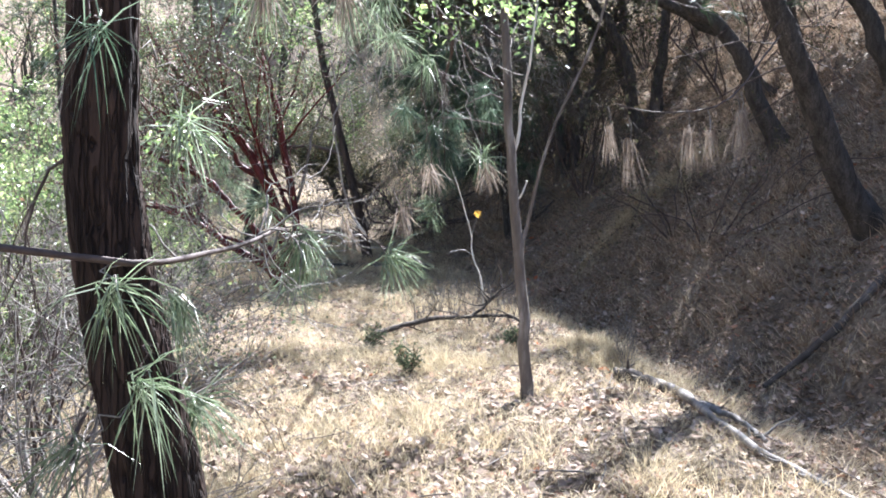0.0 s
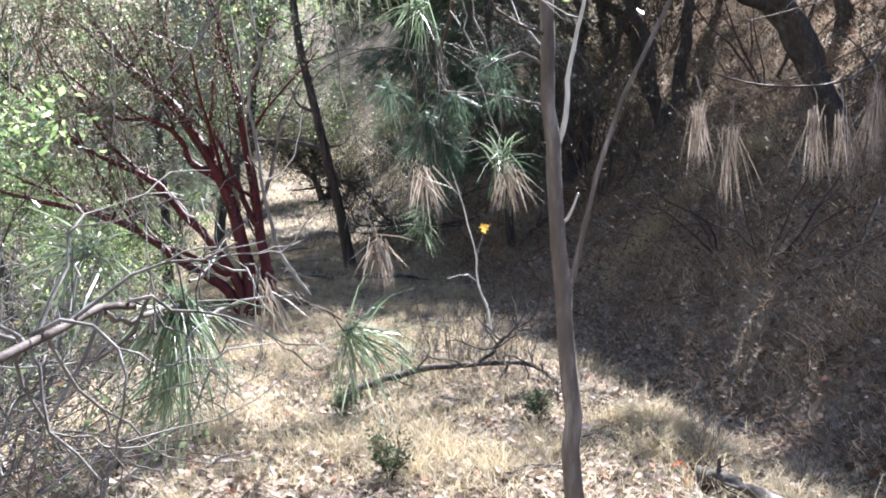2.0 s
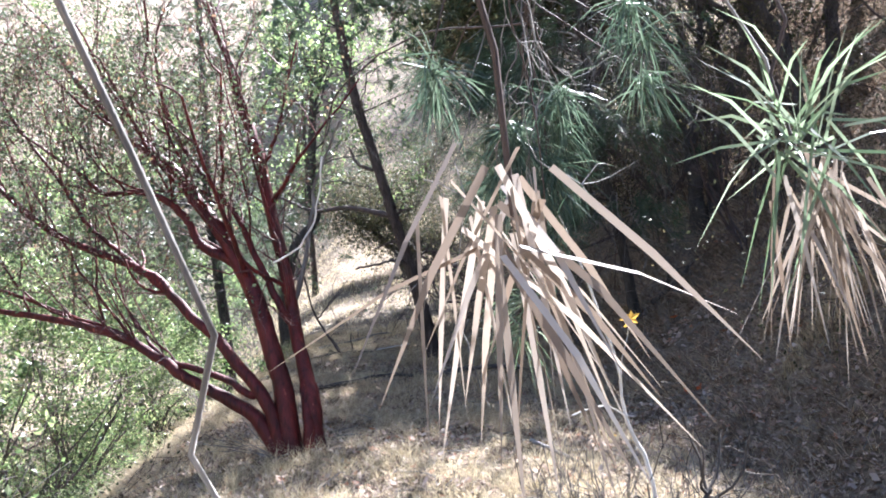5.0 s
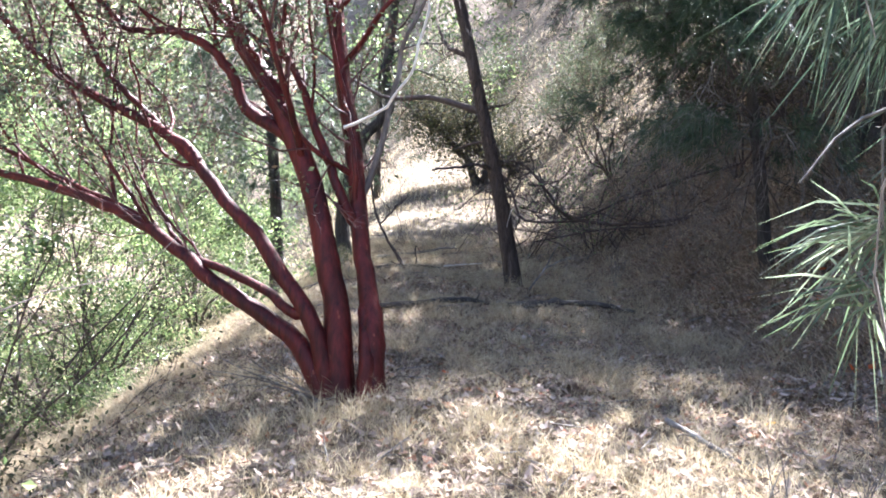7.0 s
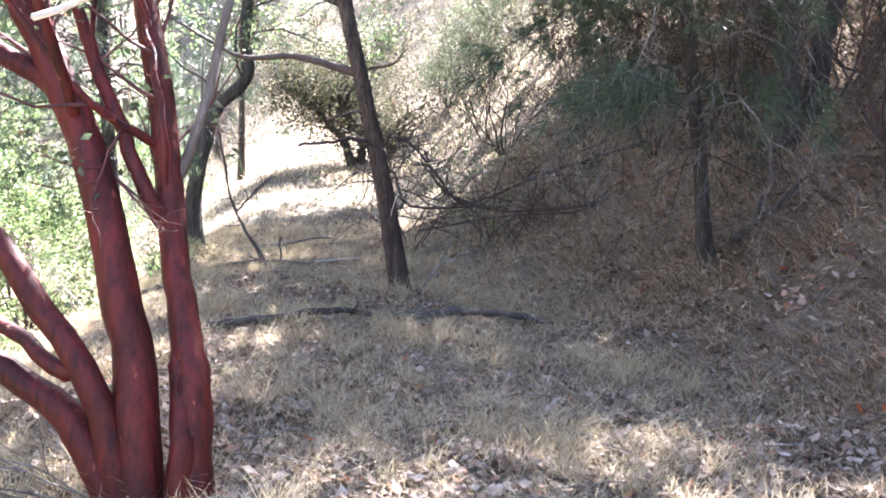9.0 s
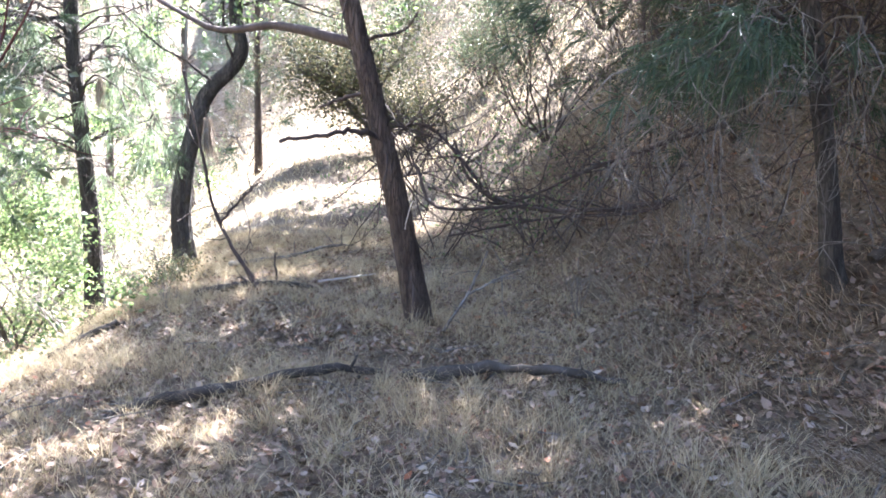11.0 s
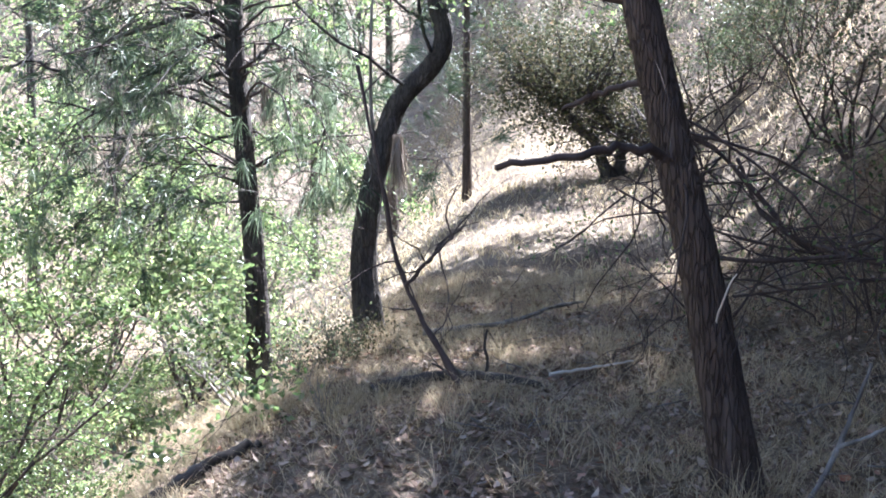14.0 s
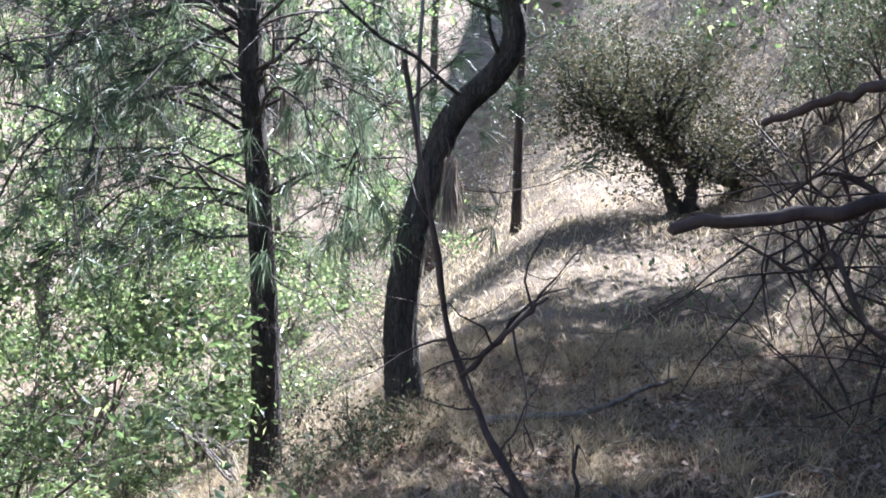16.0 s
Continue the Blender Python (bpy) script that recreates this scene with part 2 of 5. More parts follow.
def part(name, me, parent, label=""):
    ob = new(name, me)
    ob.parent = parent
    if parent is not None:
        ob.matrix_parent_inverse = parent.matrix_world.inverted()
    return tagged(ob, label, kind="stuff" if name in JOINED else "")


def thing(name, at, label, category, group="", kind=""):
    ob = new(name)
    ob.location = at
    ob.empty_display_size = 0.1
    ob.matrix_world = Matrix.Translation(at)
    return tagged(ob, label, category, group, kind)


JOINED = {"twig_spray", "leaf_spray", "needle_spray"}


class Geo:
    """Gathers vertices and faces for one mesh."""

    def __init__(self):
        self.V, self.F, self.n = [], {}, 0

    def add(self, V, F):
        F = np.asarray(F)
        self.V.append(np.asarray(V, float))
        self.F.setdefault(F.shape[1], []).append(F + self.n)
        self.n += len(V)

    def mesh(self, name, mat, smooth=True):
        return mesh_of(name, np.concatenate(self.V), [np.concatenate(f) for f in self.F.values()], mat, smooth)

    def tube(self, pts, radii, sides=7, knobs=0.0, rng=RNG, cap=True, furrow=0.0):
        """A tapered, slightly uneven limb along a polyline."""
        P = np.asarray(pts, float)
        n = len(P)
        R_ = np.asarray(radii, float) if np.ndim(radii) else np.full(n, radii)
        T = np.gradient(P, axis=0)
        T /= np.linalg.norm(T, axis=1)[:, None] + 1e-9
        ref = np.array([0.0, 1.0, 0.0]) if abs(T[:, 1]).mean() < 0.8 else np.array([1.0, 0.0, 0.0])
        A = np.cross(T, ref)
        A /= np.linalg.norm(A, axis=1)[:, None] + 1e-9
        B = np.cross(T, A)
        th = np.linspace(0, 2 * np.pi, sides, endpoint=False)
        rr = R_[:, None] * (1 + knobs * rng.standard_normal((n, sides)))
        if furrow:
            s = np.concatenate([[0], np.cumsum(np.linalg.norm(np.diff(P, axis=0), axis=1))])[:, None]
            ridge = np.abs(np.sin(7 * th + 0.9 * np.sin(6.3 * s + 2 * th) + 0.7 * np.sin(2.9 * s + th + 1))) ** 0.6
            crack = np.clip(np.sin(21 * s + 3 * np.sin(3 * th + 2 * s)) * 6 - 4.6, 0, 1)
            rr = rr * (1 + furrow * (ridge - 0.7 - 0.5 * crack) + 0.03 * np.sin(2 * th + 1.7 * s))
        V = P[:, None] + rr[..., None] * (np.cos(th)[None, :, None] * A[:, None] + np.sin(th)[None, :, None] * B[:, None])
        i = np.arange(n - 1)[:, None] * sides
        j = np.arange(sides)[None]
        k = (j + 1) % sides
        self.add(V.reshape(-1, 3), np.stack([i + j, i + k, i + sides + k, i + sides + j], -1).reshape(-1, 4))
        if cap:
            tip = P[-1] + T[-1] * R_[-1] * 0.7
            base = (n - 1) * sides
            self.add(np.vstack([V[-1], tip]), np.stack([np.arange(sides), (np.arange(sides) + 1) % sides, np.full(sides, sides)], -1))


def spline(pts, n, jitter=0.0, rng=RNG):
    """A smooth path through a few points, with small bends."""
    P = np.asarray(pts, float)
    if len(P) < 3:
        t = np.linspace(0, 1, n)[:, None]
        out = P[0] * (1 - t) + P[-1] * t
    else:
        Q = np.vstack([2 * P[0] - P[1], P, 2 * P[-1] - P[-2]])
        u = np.linspace(0, len(P) - 1 - 1e-6, n)
        k = u.astype(int)
        f = (u - k)[:, None]
        a, b, c, d = Q[k], Q[k + 1], Q[k + 2], Q[k + 3]
        out = 0.5 * (2 * b + (c - a) * f + (2 * a - 5 * b + 4 * c - d) * f ** 2 + (3 * b - a - 3 * c + d) * f ** 3)
    if jitter:
        w = rng.standard_normal(out.shape) * jitter
        w[0] = 0
        out = out + w
    return out


def unit(v):
    v = np.asarray(v, float)
    return v / (np.linalg.norm(v, axis=-1, keepdims=True) + 1e-9)


def leaves(geo, at, size, rng, flat=0.0, slim=0.5):
    """Folded leaves at the given places, turned at random."""
    at = np.asarray(at, float)
    n = len(at)
    if not n:
        return
    d = unit(rng.standard_normal((n, 3)) * [1, 1, 1 - flat])
    s = unit(np.cross(d, rng.standard_normal((n, 3))))
    up = np.cross(d, s)
    L_ = size * rng.uniform(0.6, 1.3, n)[:, None]
    W = L_ * slim
    V = np.stack([at, at + d * L_ * 0.5 + s * W * 0.5 + up * W * 0.15, at + d * L_, at + d * L_ * 0.5 - s * W * 0.5 + up * W * 0.15], 1)
    i = np.arange(n)[:, None] * 4
    geo.add(V.reshape(-1, 3), np.concatenate([i + [0, 1, 2], i + [0, 2, 3]]))


def needles(geo, at, direction, count, length, spread, rng, width=0.0022, droop=0.25):
    """One tuft of long needles; each is a bent, narrow strip."""
    d = unit(np.asarray(direction, float) + spread * rng.standard_normal((count, 3)))
    s = unit(np.cross(d, rng.standard_normal((count, 3)))) * width
    L_ = length * rng.uniform(0.75, 1.1, count)[:, None]
    root = np.asarray(at, float) + 0.02 * rng.standard_normal((count, 3))
    mid = root + d * L_ * 0.5
    tip = root + d * L_ + np.array([0, 0, -1.0]) * L_ * droop * rng.uniform(0.3, 1.0, count)[:, None]
    V = np.stack([root - s, root + s, mid - s, mid + s, tip], 1)
    i = np.arange(count)[:, None] * 5
    geo.add(V.reshape(-1, 3), np.concatenate([i + [0, 1, 2], i + [1, 3, 2], i + [2, 3, 4]]))


def grow(geo, start, d, length, r, depth, rng, tips, lift=0.15, wander=0.25, fork=3, sides=5, shrink=0.62, spread=0.75):
    """A branching limb: bends as it goes, and carries smaller ones; the places of its fine ends go to tips."""
    n = 5 if depth else 4
    pts, dirs = [np.asarray(start, float)], []
    d = unit(d)
    for _ in range(n):
        d = unit(d + wander * rng.standard_normal(3) * 0.6 + np.array([0, 0, lift * 0.3]))
        pts.append(pts[-1] + d * length / n)
        dirs.append(d)
    rad = np.linspace(r, r * 0.45, n + 1)
    geo.tube(pts, rad, max(3, sides), 0.04, rng, cap=depth == 0)
    if depth == 0:
        tips.extend(pts[1:])
        return
    for k in range(fork):
        i = min(n, int(n * (0.35 + 0.65 * (k + rng.uniform(0.2, 0.9)) / fork)) + 1)
        nd = unit(dirs[i - 1] + spread * rng.standard_normal(3))
        grow(geo, pts[i], nd, length * shrink * rng.uniform(0.75, 1.2), max(rad[i] * 0.62, 0.003), depth - 1, rng, tips, lift, wander, fork, max(3, sides - 1), shrink, spread)
    if depth <= 2:
        tips.extend(pts[2:])


def scatter(tips, per, sigma, rng):
    T = np.asarray(tips)
    T = np.repeat(T, per, 0)
    return T + sigma * rng.standard_normal(T.shape)


# ---- ground ----
def axis(lo, a, b, hi, step, far):
    mid = np.arange(a, b + 1e-6, step)
    g = np.cumsum(step * 1.13 ** np.arange(1, 80))
    up = b + g[b + g < hi]
    dn = a - g[a - g > lo]
    return np.concatenate([[lo], dn[::-1], mid, up, [hi]])


gx = axis(-160, -6, 8, 160, 0.08, 8)
gy = axis(-120, -7, 23, 220, 0.08, 8)
GX, GY = np.meshgrid(gx, gy)
NX = len(gx)
gv = np.stack([GX, GY, height(GX, GY)], -1).reshape(-1, 3)
ii = (np.arange(len(gy) - 1)[:, None] * NX + np.arange(NX - 1)[None]).ravel()
ground = new("ground", mesh_of("ground", gv, [np.stack([ii, ii + 1, ii + NX + 1, ii + NX], -1)], M_GROUND))
tagged(ground, "dry earth hillside with straw-coloured grass and leaf litter", "ground", kind="structure")


def blades(n, xs, ys, hmin, hmax, width, rng, clump=0.0, keep=None, flow=(0.0, 0.0), each=12):
    x, y = rng.uniform(*xs, n), rng.uniform(*ys, n)
    if clump:
        c = np.stack([rng.uniform(*xs, n // each), rng.uniform(*ys, n // each)], -1)
        pick = c[rng.integers(0, len(c), n)]
        x, y = pick[:, 0] + clump * rng.standard_normal(n), pick[:, 1] + clump * rng.standard_normal(n)
    if keep is not None:
        k = keep(x, y) > rng.uniform(0, 1, n)
        x, y = x[k], y[k]
    n = len(x)
    root = np.stack([x, y, height(x, y) - 0.01], -1)
    h = rng.uniform(hmin, hmax, n)[:, None] * (0.7 + 0.5 * np.sin(0.9 * x + 1.3 * y)[:, None] ** 2)
    lean = np.concatenate([0.85 * rng.standard_normal((n, 2)) + flow, np.ones((n, 1))], 1)
    mid = root + lean * [0.45, 0.45, 0.6] * h
    tip = root + lean * [1.25, 1.25, 0.92] * h
    a = rng.uniform(0, np.pi, n)
    s = np.stack([np.cos(a), np.sin(a), 0 * a], -1) * width
    V = np.stack([root - s, root + s, mid + s * 0.7, mid - s * 0.7, tip], 1).reshape(-1, 3)
    i = np.arange(n)[:, None] * 5
    return V, [np.concatenate([i + [0, 1, 2], i + [0, 2, 3], i + [3, 2, 4]])]


def ridge_keep(x, y):
    """Grass is thick on the ridge and thin under the bank's litter."""
    xr = 3.2 - 0.112 * np.clip(y - 3, 0, 8) - 0.19 * np.clip(y - 11.5, 0, 11)
    bank = 1 / (1 + np.exp(-(x - xr + 0.6) / 0.4))
    patch = 0.55 + 0.45 * np.sin(1.1 * x + 0.6 * y + 1) * np.sin(0.8 * y - 0.5 * x)
    return np.clip(1 - 0.72 * bank, 0, 1) * np.clip(patch + 0.25, 0.1, 1)


for nm, args, lab in (
    ("grass_near", (210000, (-5, 6), (-5, 9), 0.03, 0.13, 0.0022, np.random.default_rng(1), 0.10, ridge_keep), "short dry straw-coloured grass on the ridge"),
    ("grass_middle", (170000, (-6, 7), (8, 21), 0.04, 0.15, 0.0028, np.random.default_rng(2), 0.12, ridge_keep), "dry straw-coloured grass under the trees"),
    ("grass_far", (60000, (-16, 14), (20, 46), 0.05, 0.17, 0.010, np.random.default_rng(3), 0.25, None), "sunlit dry yellow grass on the rise"),
):
    V, F = blades(*args)
    tagged(new(nm, mesh_of(nm, V, F, M_HAY if nm == "grass_middle" else M_GRASS, False)), lab, "grass", kind="stuff")


def bank_keep(x, y):
    return np.clip((x - 2.0 + 0.1 * np.clip(y - 3, 0, 8)) / 0.8, 0, 1) * np.clip(0.75 + 0.9 * clods(x + 3, y), 0.1, 1)


for nm, args, mat, lab in (
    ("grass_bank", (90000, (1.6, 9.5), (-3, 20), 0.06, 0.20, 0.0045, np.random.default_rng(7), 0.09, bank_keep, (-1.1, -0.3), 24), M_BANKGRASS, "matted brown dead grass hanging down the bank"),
    ("grass_tufts", (50000, (-3.2, 2.6), (-4, 20), 0.08, 0.24, 0.002, np.random.default_rng(8), 0.035, ridge_keep, (0.0, 0.0), 48), M_GRASS, "taller pale tufts of dry grass on the ridge"),
    ("grass_mound", (1500, (1.35, 1.9), (1.0, 1.75), 0.10, 0.24, 0.0024, np.random.default_rng(9), 0.06, None, (0.0, -0.2), 30), M_GRASS, "bright tufts of dry grass on a small mound"),
    ("grass_ledge", (2600, (3.0, 5.4), (7.35, 7.8), 0.08, 0.24, 0.003, np.random.default_rng(10), 0.06, None, (-0.5, -0.8), 30), M_GRASS, "pale dry grass overhanging a ledge on the bank"),
):
    V, F = blades(*args)
    tagged(new(nm, mesh_of(nm, V, F, mat, False)), lab, "grass", kind="stuff")


def litter(n, xs, ys, size, rng, keep=None):
    x, y = rng.uniform(*xs, n), rng.uniform(*ys, n)
    if keep is not None:
        k = keep(x, y) > rng.uniform(0, 1, n)
        x, y = x[k], y[k]
    n = len(x)
    c = np.stack([x, y, height(x, y) + rng.uniform(0.003, 0.028, n)], -1)
    a = rng.uniform(0, 2 * np.pi, n)
    tilt = 0.45 * rng.standard_normal((n, 2))
    d = unit(np.stack([np.cos(a), np.sin(a), tilt[:, 0]], -1))
    s = unit(np.stack([-np.sin(a), np.cos(a), tilt[:, 1]], -1))
    L_ = (size * rng.uniform(0.5, 1.3, n))[:, None]
    W = L_ * rng.uniform(0.35, 0.75, n)[:, None]
    z = np.array([0, 0, 1.0])
    curl = (rng.uniform(-0.1, 0.35, n)[:, None]) * L_
    V = np.stack([c - d * L_ * 0.5 + z * curl * 0.6, c - d * L_ * 0.1 + s * W * 0.5 + z * curl * 0.5, c + d * L_ * 0.2 + s * W * 0.32 + z * curl * 0.3,
                  c + d * L_ * 0.5 + z * curl, c + d * L_ * 0.2 - s * W * 0.36 + z * curl * 0.4, c - d * L_ * 0.1 - s * W * 0.5 + z * curl * 0.5, c], 1).reshape(-1, 3)
    i = np.arange(n)[:, None] * 7
    F = np.concatenate([i + [6, k, (k + 1) % 6] for k in range(6)])
    return V, [F]


def leaf_drift(x, y):
    """Leaves gather in drifts beside the path and round the manzanita."""
    k = 0.015 + 0 * x
    for cx, cy, r, a in ((1.9, -0.3, 0.9, 0.8), (0.95, 1.5, 0.6, 0.45), (1.0, 2.5, 0.5, 0.5), (0.0, 3.9, 0.5, 0.25), (0.3, 6.3, 0.9, 0.5), (-0.7, 6.8, 0.5, 0.6), (2.2, 8.3, 1.1, 0.3), (2.9, 10.6, 0.9, 0.35), (0.2, 9.0, 0.9, 0.12)):
        k = k + a * np.exp(-((x - cx) ** 2 + (y - cy) ** 2) / r ** 2)
    return k * np.clip(0.6 + 1.2 * clods(2 * x, 2 * y), 0.1, 1.3)


for nm, args, lab in (
    ("leaf_litter_near", (44000, (-3.5, 3.2), (-4.5, 9.5), 0.062, np.random.default_rng(4)), "curled brown and pinkish fallen oak leaves"),
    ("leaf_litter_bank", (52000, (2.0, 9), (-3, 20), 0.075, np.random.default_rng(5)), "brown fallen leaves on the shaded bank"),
    ("leaf_litter_pale", (18000, (-2.5, 4.2), (-3, 13), 0.085, np.random.default_rng(16), leaf_drift), "drifts of pale pinkish fallen oak leaves"),
    ("leaf_litter_ridge", (34000, (-3, 2.6), (7, 20), 0.06, np.random.default_rng(6)), "pale curled fallen leaves among the grass"),
):
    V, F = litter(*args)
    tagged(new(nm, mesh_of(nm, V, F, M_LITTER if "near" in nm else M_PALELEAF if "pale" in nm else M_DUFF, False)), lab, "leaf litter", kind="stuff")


def twig_litter(n, xs, ys, seed):
    """Small dead sticks strewn over the ground."""
    rng = np.random.default_rng(seed)
    g = Geo()
    for x, y in zip(rng.uniform(*xs, n), rng.uniform(*ys, n)):
        a, ln = rng.uniform(0, 6.283), rng.uniform(0.08, 0.38)
        d = np.array([math.cos(a), math.sin(a)]) * ln / 2
        bend = 0.12 * ln * rng.standard_normal(2)
        q = [(x - d[0], y - d[1]), (x + bend[0], y + bend[1]), (x + d[0], y + d[1])]
        lift = rng.uniform(0.01, 0.05)
        g.tube([(u, v, gz(u, v) + lift * (1 + 0.6 * k)) for k, (u, v) in enumerate(q)], [0.005, 0.004, 0.002], 4, 0.0, rng)
    return g.mesh("twig_litter", M_DEAD)


tagged(new("twig_litter", twig_litter(900, (-3.0, 5.5), (-3.5, 18), 17)), "small grey dead sticks strewn over grass and litter", "twigs", kind="stuff")


# ---- trees ----
def trunk_mesh(pts, r0, r1, mat, n=40, sides=14, flare=0.35, jitter=0.004, rng=RNG, knobs=0.035, furrow=0.0):
    g = Geo()
    if furrow:
        n, sides, jitter, knobs = 190, 58, 0.0012, 0.008
    Q = spline(pts, 200)
    run = np.concatenate([[0], np.cumsum(np.linalg.norm(np.diff(Q, axis=0), axis=1))])
    P = np.stack([np.interp(np.linspace(0, run[-1], n), run, Q[:, i]) for i in range(3)], -1)
    P[1:] += jitter * rng.standard_normal((n - 1, 3))
    t = np.linspace(0, 1, n)
    rad = (r0 + (r1 - r0) * t) * (1 + flare * np.exp(-t * 40 / 2.2))
    g.tube(P, rad, sides, knobs, rng, furrow=furrow)
    return g.mesh("trunk", mat), P, rad


def pine(name, label, pts, r0, r1, seed, bark=None, whorl_from=0.35, whorls=9, reach=1.8, tufts=5, dead=8, dead_from=0.15, group="", needle=None, tuft_len=0.2, count=26, per=4, crown=None, furrow=0.0):
    """A pine: furrowed trunk, dead lower sticks, whorls of drooping boughs with tufts of needles."""
    rng = np.random.default_rng(seed)
    P0 = np.array(pts[0], float)
    P0[2] = gz(P0[0], P0[1]) - 0.08
    pts = [tuple(P0)] + [tuple(p) for p in pts[1:]]
    tree = thing(name, P0, label, "tree", group)
    me, P, rad = trunk_mesh(pts, r0, r1, bark or M_PINEBARK, rng=rng, furrow=furrow)
    part("trunk", me, tree)
    tips, dirs = [], []
    n = len(P)
    for w in range(whorls):
        f = whorl_from + (0.98 - whorl_from) * w / max(1, whorls - 1)
        k = min(n - 1, int(f * (n - 1)))
        for b in range(per):
            a = 2 * np.pi * (b + rng.uniform(-0.3, 0.3)) / per + w * 1.3
            ln = reach * (1.05 - 0.75 * f) * rng.uniform(0.6, 1.2)
            d = np.array([np.cos(a), np.sin(a), 0.15])
            q = [P[k], P[k] + d * ln * 0.5 + [0, 0, 0.10 * ln], P[k] + d * ln + [0, 0, -0.12 * ln]]
            B = spline(q, 7, 0.02 * ln, rng)
            g = Geo()
            g.tube(B, np.linspace(max(0.007, rad[k] * 0.17), 0.003, 7), 5, 0.05, rng)
            for _ in range(tufts):
                j = rng.integers(3, 7)
                e = B[j] + 0.18 * ln * rng.standard_normal(3) * [1, 1, 0.7]
                g.tube([B[j], (B[j] + e) / 2 + 0.02 * rng.standard_normal(3), e], [0.005, 0.004, 0.003], 3, 0, rng)
                tips.append(e)
                dirs.append(unit(e - B[j] + [0, 0, 0.05]))
            part("bough", g.mesh("bough", M_TWIG), tree)
    if whorls:
        c = Geo()
        for e, d in zip(tips, dirs):
            needles(c, e, d, count, tuft_len, 0.6, rng, 0.0035, 0.3)
        # extra loose clumps, added high up for the shade they cast below
        for cc, cr, cn in crown or ():
            u = unit(rng.standard_normal((cn, 3))) * rng.uniform(0.2, 1.0, cn)[:, None] ** 0.6
            for q in np.asarray(cc) + u * np.asarray(cr):
                for e in q + 0.3 * rng.standard_normal((9, 3)):
                    needles(c, e, rng.standard_normal(3), 40, 0.28, 0.7, rng, 0.0045, 0.3)
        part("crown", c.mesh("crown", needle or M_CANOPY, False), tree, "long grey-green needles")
    if dead:
        for _ in range(dead):
            g = Geo()
            k = int((dead_from + (0.75 - dead_from) * rng.uniform(0, 1)) * (n - 1))
            a = rng.uniform(0, 2 * np.pi)
            grow(g, P[k], np.array([np.cos(a), np.sin(a), rng.uniform(-0.5, 0.2)]), rng.uniform(0.4, 1.1) * min(1.2, reach), 0.008, 2, rng, [], -0.25, 0.35, 3, 4, 0.6, 0.6)
            part("dead_twig", g.mesh("dead_twig", M_TWIG), tree, "bare dead twig")
    return tree, P, rad, rng


def limb(tree, pts, r0, r1, mat, name="limb", n=14, sides=8, jitter=0.004, seed=0, label=""):
    rng = np.random.default_rng(seed)
    g = Geo()
    P = spline(pts, n, jitter, rng)
    g.tube(P, np.linspace(r0, r1, n), sides, 0.05, rng)
    part(name, g.mesh(name, mat), tree, label)
    return P


def tuft(tree, at, direction, seed, count=60, length=0.24, spread=0.45, mat=None, width=0.0026, droop=0.3, label=""):
    g = Geo()
    needles(g, at, direction, count, length, spread, np.random.default_rng(seed), width, droop)
    part("needle_tuft", g.mesh("needle_tuft", mat or M_NEEDLE, False), tree, label)


